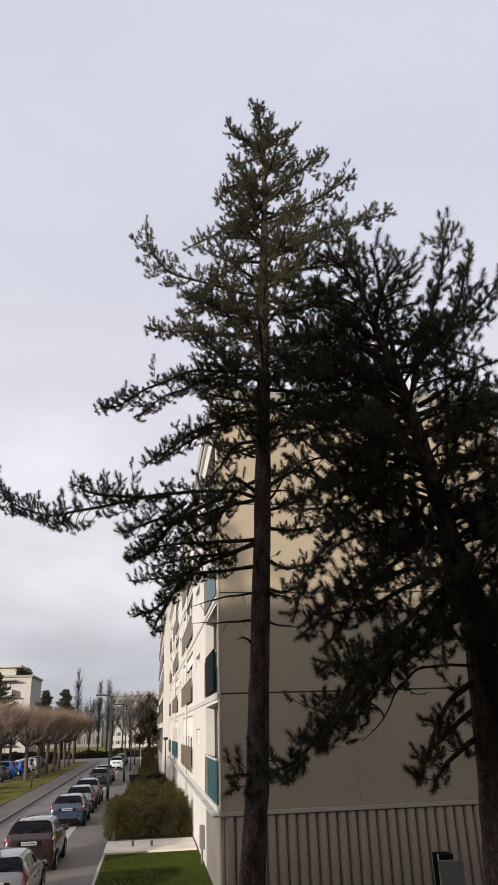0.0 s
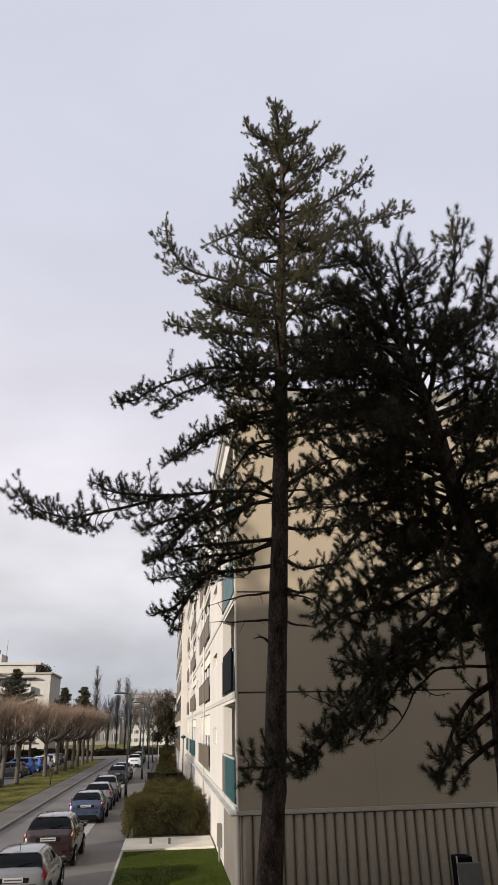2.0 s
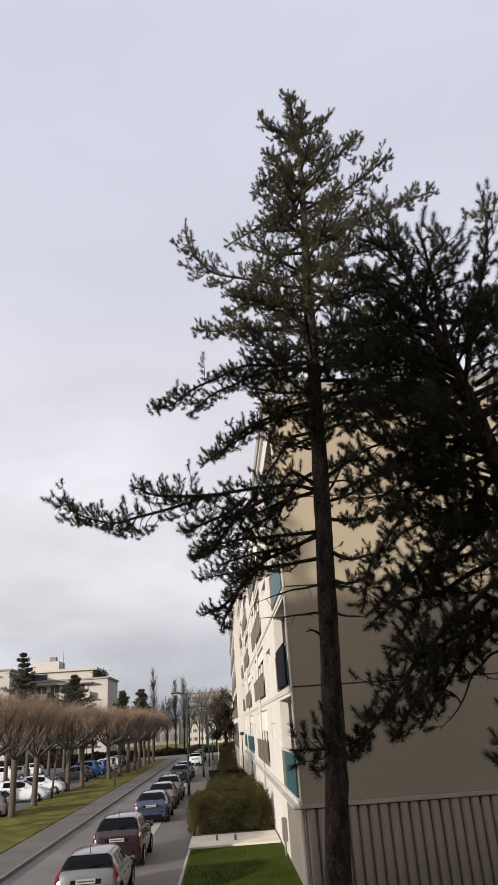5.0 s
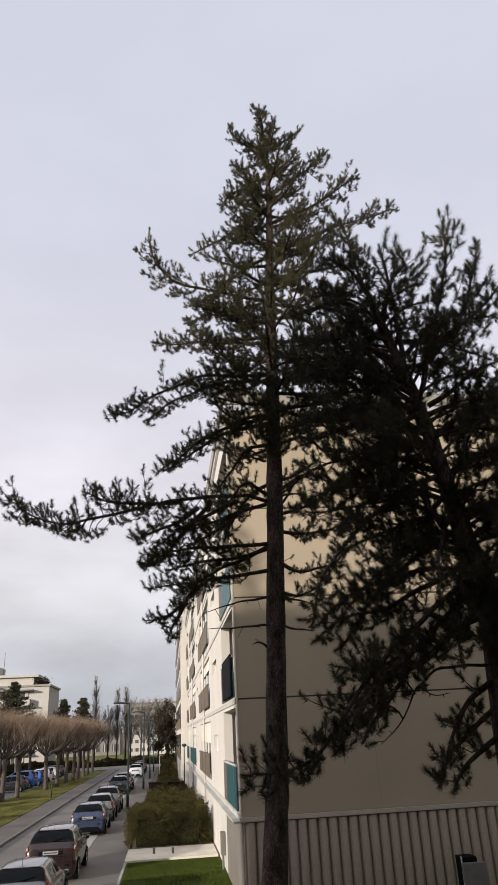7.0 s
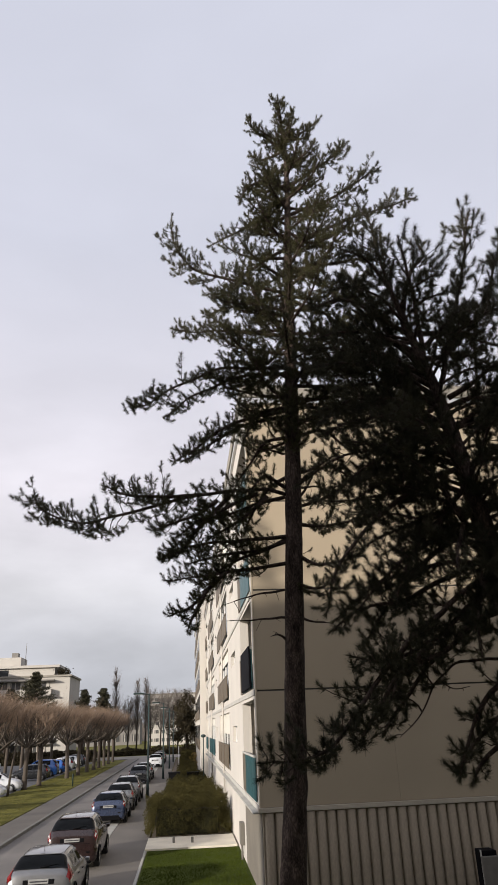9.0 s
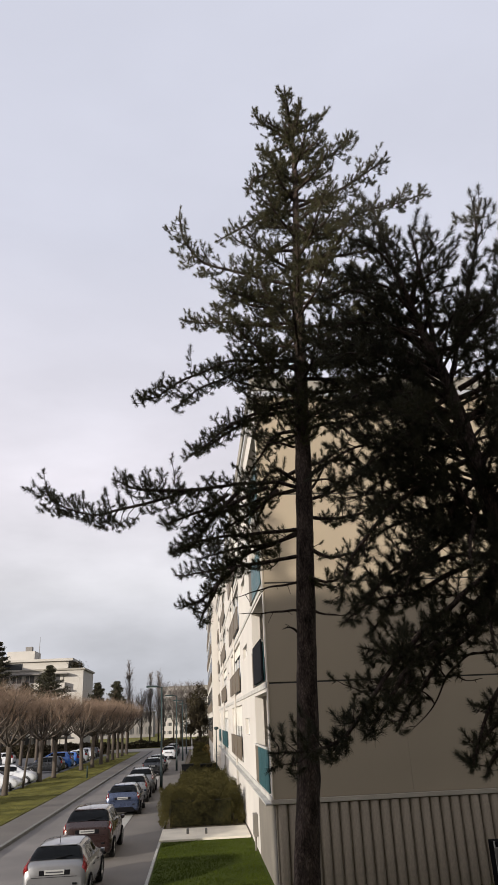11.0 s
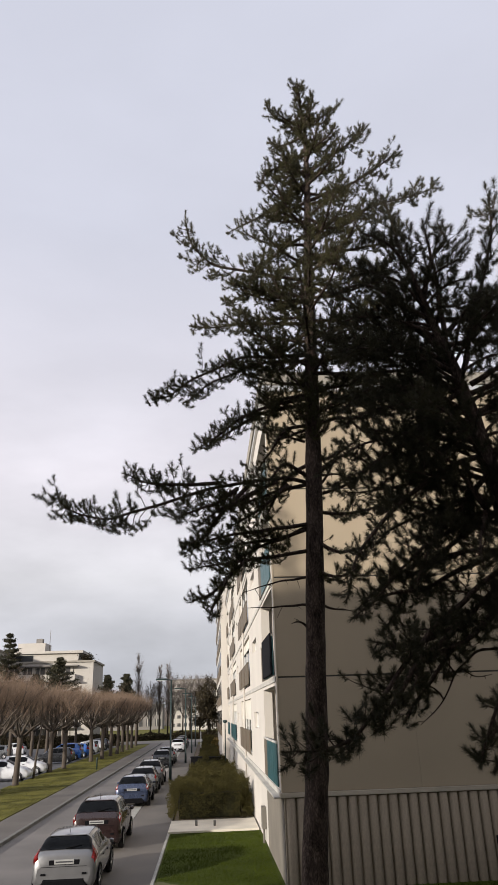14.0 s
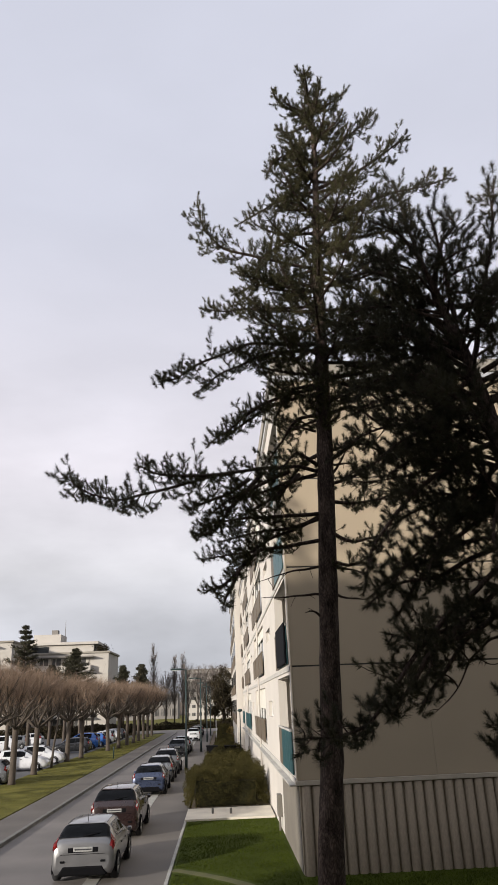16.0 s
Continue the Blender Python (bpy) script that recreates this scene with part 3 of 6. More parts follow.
    ob.matrix_basis = pose(*(root - Vector(base)))
    tri_soup("foliage", needles(np.array(pos), np.array(dr), per, tuft, spread, width), mats[1], ob)
    return ob


def twig(tree, base, pts, r0, material):
    """A dead bare side branch with a few spurs."""
    loc = [Vector(p) - Vector(pts[0]) for p in pts]
    length = sum((b - a).length for a, b in zip(loc, loc[1:]))
    n = max(9, int(length / 0.06))
    line = smooth_line(loc, n)
    for q in line[1:]:
        q += 0.03 * Vector(noise.noise_vector(q * 3 + Vector(pts[0])))
    bm = tube(bmesh.new(), line, [r0 * (1 - i / (n - 1)) + 0.004 for i in range(n)], 6)
    for i in range(3, n, 3):
        e = line[i] + r0 / 0.02 * Vector((random.gauss(0, 0.07), random.gauss(0, 0.07), random.gauss(-0.03, 0.07)))
        tube(bm, [line[i], (line[i] + e) / 2 + Vector((0, 0, 0.01)), e], [0.006, 0.005, 0.003], 4)
    ob = obj("dead_twig", bm, material, tree)
    ob.matrix_basis = pose(*(Vector(pts[0]) - Vector(base)))
    return ob


def pine_trunk(tree, base, pts, radii, n=60, sides=18):
    line = smooth_line([Vector(p) - Vector(base) for p in pts], n)
    rad = np.interp(np.linspace(0, 1, n), np.linspace(0, 1, len(radii)), radii)
    bm = tube(bmesh.new(), line, rad, sides)
    for v in bm.verts:
        f = noise.noise(Vector((v.co.x * 9, v.co.y * 9, v.co.z * 2.5))) + 0.5 * noise.noise(v.co * 14)
        c = line[min(n - 1, max(0, int(round((v.co.z - line[0].z) / (line[-1].z - line[0].z) * (n - 1)))))]
        out = Vector((v.co.x - c.x, v.co.y - c.y, 0))
        v.co += out * 0.10 * f
    return part("trunk", bm, M_BARK, tree)


PINE_1 = (1.5, 12.0, 0.09)
pine_1 = tagged(empty("pine_tree", *PINE_1), "tall black pine with a bare lower trunk and open crown", "tree", "pines")
PTS1 = [(1.5, 12.0, 0.0), (1.62, 12.0, 2.2), (1.73, 12.0, 3.5), (1.88, 12.0, 6.1), (2.0, 12.0, 8.15), (2.1, 12.0, 10.5), (2.21, 12.0, 13.2), (2.33, 12.0, 15.85), (2.33, 12.0, 17.3), (2.22, 12.0, 18.2)]
pine_trunk(pine_1, PINE_1, PTS1, [0.235, 0.205, 0.188, 0.165, 0.155, 0.13, 0.095, 0.055, 0.028, 0.012])
LIMBS_1 = []
TWIGS_1 = []


def p1(pts, r=0.034, **k):
    LIMBS_1.append(limb(pine_1, PINE_1, pts, r, (M_BARK, M_NEEDLE), **k))


p1([(1.96, 12.0, 8.33), (1.5, 11.94, 8.42), (1.03, 11.88, 8.39), (0.28, 11.75, 8.27), (-0.61, 11.62, 7.99), (-1.3, 11.5, 7.79), (-1.69, 11.38, 7.66), (-2.05, 11.25, 7.72), (-2.38, 11.12, 7.86), (-2.49, 11.0, 8.03)], droop=0.78, side=1.1, bushy=1.35)
p1([(1.84, 12.0, 7.55), (1.22, 11.88, 7.46), (0.71, 11.76, 7.39), (0.21, 11.64, 7.32), (-0.17, 11.52, 7.24), (-0.43, 11.4, 7.04)])
p1([(2.09, 12.0, 11.02), (1.59, 11.87, 10.94), (1.13, 11.73, 10.83), (0.58, 11.6, 10.7), (-0.34, 11.47, 10.24), (-0.67, 11.33, 9.89), (-0.96, 11.2, 9.75)])
p1([(2.01, 12.0, 10.07), (1.38, 11.9, 9.91), (0.92, 11.8, 9.7), (0.52, 11.7, 9.39), (0.13, 11.6, 9.03), (-0.2, 11.5, 8.73)])
p1([(2.14, 12.0, 11.76), (1.58, 12.12, 11.88), (0.85, 12.25, 12.0), (0.27, 12.38, 12.07), (-0.29, 12.5, 12.22)])
p1([(2.22, 12.0, 12.78), (1.69, 11.93, 12.87), (1.21, 11.87, 12.96), (0.45, 11.8, 13.11), (0.05, 11.73, 13.3), (-0.2, 11.67, 13.7), (-0.28, 11.6, 14.34)])
p1([(2.25, 12.0, 14.25), (1.57, 12.17, 14.72), (1.07, 12.33, 14.58), (0.52, 12.5, 14.35)])
p1([(2.33, 12.0, 16.7), (1.99, 11.97, 17.07), (1.66, 11.93, 17.3), (1.47, 11.9, 17.6)])
p1([(2.3, 12.0, 15.6), (1.81, 11.87, 15.76), (1.41, 11.73, 15.43), (1.17, 11.6, 14.82)])
p1([(2.35, 12.0, 15.69), (3.0, 12.07, 16.3), (3.5, 12.13, 16.85), (3.83, 12.2, 17.3)])
p1([(2.31, 12.0, 14.88), (3.25, 11.93, 15.35), (3.93, 11.87, 15.8), (4.35, 11.8, 16.15)])
p1([(2.28, 12.0, 14.1), (3.25, 12.13, 14.65), (4.4, 12.27, 15.2), (5.5, 12.4, 15.7)])
p1([(2.4, 12.0, 17.06), (2.86, 12.1, 17.5), (3.2, 12.2, 17.95)])
p1([(2.25, 12.0, 13.2), (3.08, 12.27, 13.75), (4.09, 12.53, 14.18), (4.83, 12.8, 14.11)])
p1([(2.14, 12.0, 12.34), (1.59, 11.77, 12.36), (0.99, 11.53, 12.24), (0.53, 11.3, 12.18)])
p1([(2.08, 12.0, 10.74), (2.8, 12.23, 11.29), (3.61, 12.47, 11.59), (4.43, 12.7, 11.62)])
p1([(2.0, 12.0, 9.75), (2.73, 12.2, 10.11), (3.5, 12.4, 10.36), (4.25, 12.6, 10.09)])
p1([(2.18, 12.0, 13.94), (1.61, 11.73, 13.39), (1.1, 11.47, 12.74), (0.85, 11.2, 12.13)])
p1([(2.28, 12.0, 15.35), (1.91, 11.8, 14.98), (1.62, 11.6, 14.32), (1.29, 11.4, 13.76)])
p1([(2.35, 12.0, 16.36), (2.74, 11.8, 16.37), (2.97, 11.6, 16.54)])
p1([(1.96, 12.0, 10.12), (1.44, 11.87, 9.98), (1.2, 11.73, 9.61), (1.08, 11.6, 9.21)])
p1([(1.87, 12.0, 8.48), (1.51, 11.83, 8.64), (1.28, 11.67, 8.47), (0.96, 11.5, 7.98)])
p1([(2.3, 12.0, 14.4), (2.74, 11.77, 13.95), (3.12, 11.53, 13.94), (3.52, 11.3, 14.23)])
p1([(2.09, 12.0, 7.77), (2.6, 12.2, 7.78), (3.2, 12.4, 7.95), (3.74, 12.6, 8.36)])
p1([(1.97, 12.0, 9.51), (1.58, 12.23, 9.48), (1.21, 12.47, 9.09), (0.95, 12.7, 8.7)])
p1([(1.84, 12.0, 7.51), (1.31, 12.1, 7.27), (0.7, 12.2, 7.04), (0.21, 12.3, 6.76)])
p1([(2.1, 12.0, 11.13), (2.44, 11.73, 10.5), (2.82, 11.47, 10.25), (3.25, 11.2, 10.25)])
p1([(2.26, 12.0, 13.49), (2.8, 11.73, 13.05), (3.18, 11.47, 12.32), (3.56, 11.2, 12.04)])
p1([(1.94, 12.0, 8.71), (1.56, 12.27, 8.57), (1.21, 12.53, 8.08), (1.12, 12.8, 7.82)])
p1([(2.25, 12.0, 12.63), (2.88, 12.27, 12.56), (3.55, 12.53, 12.33), (4.14, 12.8, 12.38)])
p1([(1.81, 12.0, 7.06), (1.41, 11.9, 6.99), (0.84, 11.8, 6.88), (0.45, 11.7, 6.82), (0.02, 11.6, 6.79), (-0.36, 11.5, 6.71)])
p1([(0.69, 11.7, 6.85), (0.39, 11.53, 6.56), (0.09, 11.37, 6.24), (-0.26, 11.2, 6.08)])
p1([(0.34, 11.5, 6.52), (0.18, 11.3, 6.13), (0.03, 11.1, 5.81)])
p1([(0.28, 11.75, 8.27), (-0.6, 11.57, 8.19), (-1.04, 11.38, 8.18), (-1.4, 11.2, 8.29)])
p1([(0.78, 11.8, 8.24), (0.21, 11.6, 7.57), (-0.08, 11.4, 7.18), (-0.34, 11.2, 7.04)])
p1([(2.0, 12.0, 10.89), (1.04, 12.07, 10.84), (0.14, 12.13, 10.47), (-0.41, 12.2, 10.07)])
p1([(1.95, 12.0, 9.94), (1.12, 12.07, 9.78), (0.46, 12.13, 9.39), (-0.06, 12.2, 9.09)])
p1([(2.17, 12.0, 12.25), (1.46, 12.2, 12.54), (0.88, 12.4, 12.7), (0.4, 12.6, 12.61)])
p1([(1.85, 12.0, 8.3), (1.27, 12.1, 8.18), (0.75, 12.2, 8.0), (0.23, 12.3, 7.87)])
p1([(1.8, 12.0, 7.45), (1.13, 12.07, 7.27), (0.52, 12.13, 7.24), (0.02, 12.2, 7.12)])
p1([(1.88, 12.0, 7.29), (2.32, 11.87, 7.01), (2.7, 11.73, 7.05), (3.13, 11.6, 7.1)], bushy=0.8)
p1([(1.92, 12.0, 8.08), (2.36, 12.1, 8.21), (2.83, 12.2, 8.46), (3.33, 12.3, 8.83)], bushy=0.8)
p1([(1.85, 12.0, 6.73), (2.26, 11.75, 6.57), (2.61, 11.5, 6.65)], bushy=0.8)
p1([(1.95, 12.0, 8.75), (2.38, 11.9, 8.81), (2.87, 11.8, 9.1)], bushy=0.8)

p1([(2.33, 12.0, 17.06), (2.27, 12.0, 17.68), (2.2, 12.0, 18.42)], side=0.6)
p1([(2.35, 12.0, 17.15), (2.5, 12.05, 17.7), (2.6, 12.1, 18.12)], side=0.7)
p1([(2.19, 12.0, 10.25), (2.71, 12.1, 10.13), (3.18, 12.2, 9.88), (3.52, 12.3, 9.44)], bushy=1.0)
p1([(2.16, 12.0, 9.52), (2.64, 11.9, 9.61), (3.04, 11.8, 9.23), (3.43, 11.7, 8.85)], bushy=1.0)
p1([(2.15, 12.0, 8.6), (2.64, 12.07, 8.91), (3.09, 12.13, 8.77), (3.42, 12.2, 8.46)], bushy=1.0)
p1([(2.19, 12.0, 10.62), (2.8, 11.87, 10.51), (3.44, 11.73, 10.22), (3.82, 11.6, 9.87)], bushy=1.0)
p1([(1.29, 11.75, 8.28), (0.67, 11.63, 7.97), (0.18, 11.52, 7.67), (-0.2, 11.4, 7.39)])
p1([(0.57, 11.75, 8.16), (0.18, 11.57, 7.84), (-0.3, 11.38, 7.58), (-0.52, 11.2, 7.48)])
p1([(1.49, 11.75, 8.23), (1.08, 11.77, 7.86), (0.68, 11.78, 7.6), (0.38, 11.8, 7.45)])

# shorter limbs all round the crown
for k in range(72):
    z = 9.3 + 8.3 * (k + random.random()) / 72
    f = (z - 9.3) / 9.2
    a = k * 2.4 + random.uniform(-0.4, 0.4)
    c = Vector((float(np.interp(z, [p[2] for p in PTS1], [p[0] for p in PTS1])), 12.0, z))
    ln = (1.9 * (1 - f) + 0.45) * random.uniform(0.7, 1.1) * (0.8 if z < 10.5 else 1.0)
    d = Vector((math.cos(a), math.sin(a), 0))
    if z < 10.2 and d.x > 0.2:
        continue
    p1([c, c + d * ln * 0.35 + Vector((0, 0, 0.02 * ln)), c + d * ln * 0.7 + Vector((0, 0, 0.1 * ln)), c + d * ln + Vector((0, 0, 0.35 * ln))], 0.03)


# dense short limbs towards the window where the crown begins
for z, a, ln in ((9.15, -1.3, 0.8), (9.45, -2.0, 0.9), (9.65, -0.9, 1.0), (9.9, -1.6, 0.9), (10.15, -0.5, 1.1)):
    c = Vector((2.03, 12.0, z))
    d = Vector((math.cos(a), math.sin(a), 0))
    p1([c, c + d * ln * 0.4 + Vector((0, 0, 0.05)), c + d * ln * 0.75, c + d * ln + Vector((0, 0, 0.15))], 0.024)


def t1(pts, r=0.022):
    TWIGS_1.append(twig(pine_1, PINE_1, pts, r, M_BARK))


t1([(1.76, 12.0, 6.59), (1.18, 11.9, 6.48), (0.64, 11.8, 6.32)])
t1([(1.72, 12.0, 6.11), (1.17, 11.9, 6.06), (0.68, 11.8, 6.06)])
t1([(1.7, 12.0, 5.75), (1.55, 11.85, 5.8), (1.41, 11.7, 5.76)])
t1([(2.06, 12.0, 6.59), (2.41, 12.1, 6.53), (2.78, 12.2, 6.34)])
t1([(2.04, 12.0, 6.09), (2.32, 12.05, 6.03), (2.58, 12.1, 6.0)])
t1([(2.14, 12.0, 8.32), (2.41, 12.05, 8.73), (2.66, 12.1, 9.16)])
t1([(2.14, 12.0, 8.48), (2.48, 11.95, 8.47), (2.84, 11.9, 8.24)])
t1([(1.89, 12.0, 9.16), (1.54, 11.9, 9.23), (1.26, 11.8, 9.18)])

PINE_2 = (4.05, 9.0, 0.09)
pine_2 = tagged(empty("pine_tree", *PINE_2), "dark leaning black pine with low hanging branches", "tree", "pines")
PTS2 = [(4.14, 9.0, 0.0), (4.23, 9.0, 2.6), (4.29, 9.0, 3.75), (4.37, 9.0, 5.82), (4.15, 9.0, 6.99), (3.96, 9.0, 8.12), (3.8, 9.0, 8.96), (3.51, 9.0, 10.05), (3.38, 9.0, 10.6)]
pine_trunk(pine_2, PINE_2, PTS2, [0.25, 0.225, 0.21, 0.18, 0.14, 0.115, 0.09, 0.06, 0.03])
LIMBS_2 = []


def p2(pts, r=0.04, **k):
    """A limb of the second pine, led back to the trunk where it starts beside it."""
    p = Vector(pts[0])
    c = Vector((float(np.interp(p.z - 0.12, [q[2] for q in PTS2], [q[0] for q in PTS2])), 9.0, p.z - 0.12))
    if 0.18 < (p - c).length < 0.9:
        pts = [c] + list(pts)
    LIMBS_2.append(limb(pine_2, PINE_2, pts, r, (M_BARK, M_NEEDLE2), **dict(dict(tuft=0.104, side=1.0, bushy=1.12, width=0.0053, first=0.22, per=150, spread=(8, 80), gap=0.128), **k)))


p2([(3.81, 9.0, 8.91), (4.16, 9.05, 9.8), (4.54, 9.1, 10.81), (4.85, 9.15, 11.79), (4.99, 9.2, 12.61)])
p2([(3.71, 9.0, 9.34), (3.48, 9.17, 10.36), (3.29, 9.33, 11.7), (3.16, 9.5, 12.87)])
p2([(3.68, 9.0, 9.44), (3.63, 8.87, 10.28), (3.53, 8.73, 11.04), (3.42, 8.6, 11.54)])
p2([(4.07, 9.0, 9.66), (4.8, 9.1, 10.5), (5.26, 9.2, 11.5), (5.5, 9.3, 12.27)])
p2([(4.32, 9.0, 10.09), (4.89, 8.9, 10.38), (5.34, 8.8, 10.88), (5.52, 8.7, 11.16)])
p2([(3.86, 9.0, 8.39), (3.29, 9.17, 8.73), (2.64, 9.33, 8.98), (1.99, 9.5, 8.84)])
p2([(4.0, 9.0, 7.76), (3.3, 8.82, 7.43), (2.55, 8.65, 6.88), (1.96, 8.48, 6.23), (1.71, 8.3, 5.58)])
p2([(4.2, 9.0, 6.26), (3.48, 8.78, 5.77), (2.74, 8.57, 5.19), (2.21, 8.35, 4.67), (1.75, 8.13, 4.15), (1.3, 7.92, 3.98), (0.82, 7.7, 3.95)], bushy=1.3)
p2([(4.14, 9.0, 6.95), (3.49, 9.2, 6.55), (2.92, 9.4, 6.03), (2.35, 9.6, 5.37)])
p2([(4.29, 9.0, 4.92), (3.79, 8.8, 4.65), (3.4, 8.6, 4.27), (3.11, 8.4, 3.77)])
p2([(4.35, 9.0, 5.43), (4.5, 8.87, 5.05), (4.41, 8.73, 4.5), (4.1, 8.6, 3.93)])
p2([(3.77, 9.0, 9.05), (3.07, 8.83, 9.33), (2.41, 8.67, 9.3), (1.79, 8.5, 9.27)])
p2([(3.55, 9.0, 9.94), (3.06, 9.1, 10.4), (2.55, 9.2, 10.76), (2.05, 9.3, 10.63)])
p2([(3.9, 9.0, 8.3), (4.54, 9.1, 8.74), (5.19, 9.2, 9.01), (5.97, 9.3, 9.29)])
p2([(4.19, 9.0, 6.75), (3.78, 8.73, 6.91), (3.26, 8.47, 7.47), (2.73, 8.2, 7.77)])
p2([(4.17, 9.0, 6.58), (3.72, 9.27, 6.81), (3.4, 9.53, 6.97), (2.93, 9.8, 6.69)])
p2([(3.61, 9.0, 9.64), (4.26, 9.3, 10.27), (4.88, 9.6, 10.26), (5.63, 9.9, 10.24)])
p2([(3.48, 9.0, 10.15), (3.2, 8.8, 10.74), (2.89, 8.6, 11.01), (2.39, 8.4, 11.14)])
p2([(3.45, 9.0, 10.36), (3.73, 9.13, 11.24), (4.03, 9.27, 11.7), (4.03, 9.4, 12.17)])
p2([(3.97, 9.0, 8.87), (4.37, 8.8, 9.07), (4.68, 8.6, 9.27), (5.05, 8.4, 9.37)])
p2([(4.28, 9.0, 5.72), (3.67, 8.78, 5.48), (3.16, 8.55, 5.12), (2.57, 8.32, 4.91), (2.26, 8.1, 4.54)])
p2([(3.82, 9.0, 8.77), (3.34, 8.87, 8.41), (2.91, 8.73, 7.99), (2.51, 8.6, 7.51)])
p2([(4.26, 9.0, 6.34), (3.84, 8.67, 5.9), (3.56, 8.33, 5.42), (3.43, 8.0, 5.0)])

p2([(3.87, 9.0, 8.49), (3.27, 8.77, 8.1), (2.68, 8.53, 7.9), (2.15, 8.3, 7.88)])
p2([(3.81, 9.0, 8.72), (3.35, 9.23, 9.15), (2.89, 9.47, 9.35), (2.38, 9.7, 9.35)])
p2([(3.93, 9.0, 8.21), (3.45, 9.13, 7.89), (3.02, 9.27, 7.49), (2.62, 9.4, 7.35)])
p2([(3.7, 9.0, 9.25), (3.37, 9.3, 10.01), (2.91, 9.6, 10.38), (2.39, 9.9, 10.42)])
p2([(4.05, 9.0, 7.5), (3.5, 8.87, 6.95), (2.99, 8.73, 6.36), (2.66, 8.6, 5.75)])
p2([(3.6, 9.0, 9.54), (3.33, 9.4, 10.28), (3.13, 9.8, 11.2), (2.97, 10.2, 11.95)])

p2([(4.2, 9.0, 6.11), (3.48, 8.85, 5.56), (2.93, 8.7, 5.2), (2.36, 8.55, 5.06), (1.98, 8.4, 5.12)], bushy=0.95, side=1.05)
p2([(4.15, 9.0, 6.42), (3.49, 9.1, 6.13), (2.93, 9.2, 5.88), (2.39, 9.3, 5.79), (1.96, 9.4, 5.51)], bushy=0.95, side=1.05)
p2([(4.25, 9.0, 4.24), (3.91, 8.93, 4.09), (3.54, 8.87, 3.79), (3.39, 8.8, 3.64)], bushy=0.95, side=1.05)
p2([(4.25, 9.0, 4.58), (3.96, 9.1, 4.38), (3.64, 9.2, 4.06), (3.42, 9.3, 3.67)], bushy=0.95, side=1.05)
p2([(3.02, 8.5, 5.25), (2.49, 8.33, 4.85), (2.07, 8.17, 4.43), (1.82, 8.0, 4.15)], bushy=0.95, side=1.05)
p2([(4.29, 9.0, 5.8), (3.64, 8.9, 5.42), (3.02, 8.8, 5.0), (2.57, 8.7, 4.55), (2.31, 8.6, 4.24)], bushy=0.95, side=1.05)

p2([(3.75, 9.0, 7.1), (3.33, 9.27, 7.03), (2.9, 9.53, 6.95), (2.52, 9.8, 6.69)])
p2([(3.81, 9.0, 6.38), (3.34, 9.12, 6.34), (2.89, 9.25, 6.23), (2.42, 9.38, 6.03), (2.02, 9.5, 5.68)])
p2([(3.71, 9.0, 7.44), (3.2, 8.9, 7.5), (2.68, 8.8, 7.39), (2.23, 8.7, 7.13)])

p2([(3.72, 9.0, 8.49), (3.27, 9.13, 8.67), (2.78, 9.27, 8.63), (2.32, 9.4, 8.5)])
p2([(3.77, 9.0, 7.95), (3.16, 8.83, 7.92), (2.6, 8.67, 7.68), (2.14, 8.5, 7.37)])
p2([(3.77, 9.0, 6.78), (3.13, 8.87, 6.52), (2.58, 8.73, 6.13), (2.13, 8.6, 5.69)])
p2([(3.56, 9.0, 9.24), (3.24, 9.2, 9.65), (2.87, 9.4, 9.88), (2.46, 9.6, 9.9)])
p2([(3.76, 9.0, 8.22), (3.46, 9.3, 8.45), (3.1, 9.6, 8.4), (2.8, 9.9, 8.24)])

p2([(4.15, 9.0, 6.99), (4.65, 8.87, 7.3), (5.11, 8.73, 7.34), (5.53, 8.6, 7.22)], bushy=1.15)
p2([(4.27, 9.0, 6.19), (4.75, 9.07, 6.36), (5.27, 9.13, 6.21), (5.69, 9.2, 5.98)], bushy=1.15)
p2([(3.99, 9.0, 7.68), (4.25, 8.73, 7.84), (4.48, 8.47, 7.92), (4.75, 8.2, 7.82)], bushy=1.15)
p2([(4.34, 9.0, 5.57), (4.62, 8.9, 5.63), (4.93, 8.8, 5.39), (5.01, 8.7, 4.89)], bushy=1.15)
p2([(4.19, 9.0, 6.75), (4.76, 9.2, 7.06), (5.18, 9.4, 6.85), (5.59, 9.6, 6.56)], bushy=1.15)
p2([(3.86, 9.0, 8.39), (4.45, 9.17, 8.58), (5.08, 9.33, 8.57), (5.62, 9.5, 8.46)], bushy=1.15)
p2([(4.29, 9.0, 6.03), (4.42, 8.77, 5.76), (4.47, 8.53, 5.37), (4.19, 8.3, 4.88)], bushy=1.15)
p2([(4.1, 9.0, 7.25), (4.35, 8.67, 7.06), (4.52, 8.33, 7.04), (4.61, 8.0, 6.71)], bushy=1.15)
p2([(3.85, 9.0, 8.67), (4.24, 8.8, 8.78), (4.57, 8.6, 8.6), (4.86, 8.4, 8.34)], bushy=1.15)
p2([(4.03, 9.0, 7.56), (4.1, 8.73, 7.38), (4.18, 8.47, 7.12), (4.25, 8.2, 6.88)], bushy=1.15)
p2([(4.08, 9.0, 6.88), (4.02, 8.67, 6.63), (4.07, 8.33, 6.4), (4.08, 8.0, 6.1)], bushy=1.15)
p2([(4.09, 9.0, 6.48), (3.85, 8.67, 6.1), (3.8, 8.33, 5.75), (3.74, 8.0, 5.43)], bushy=1.15)
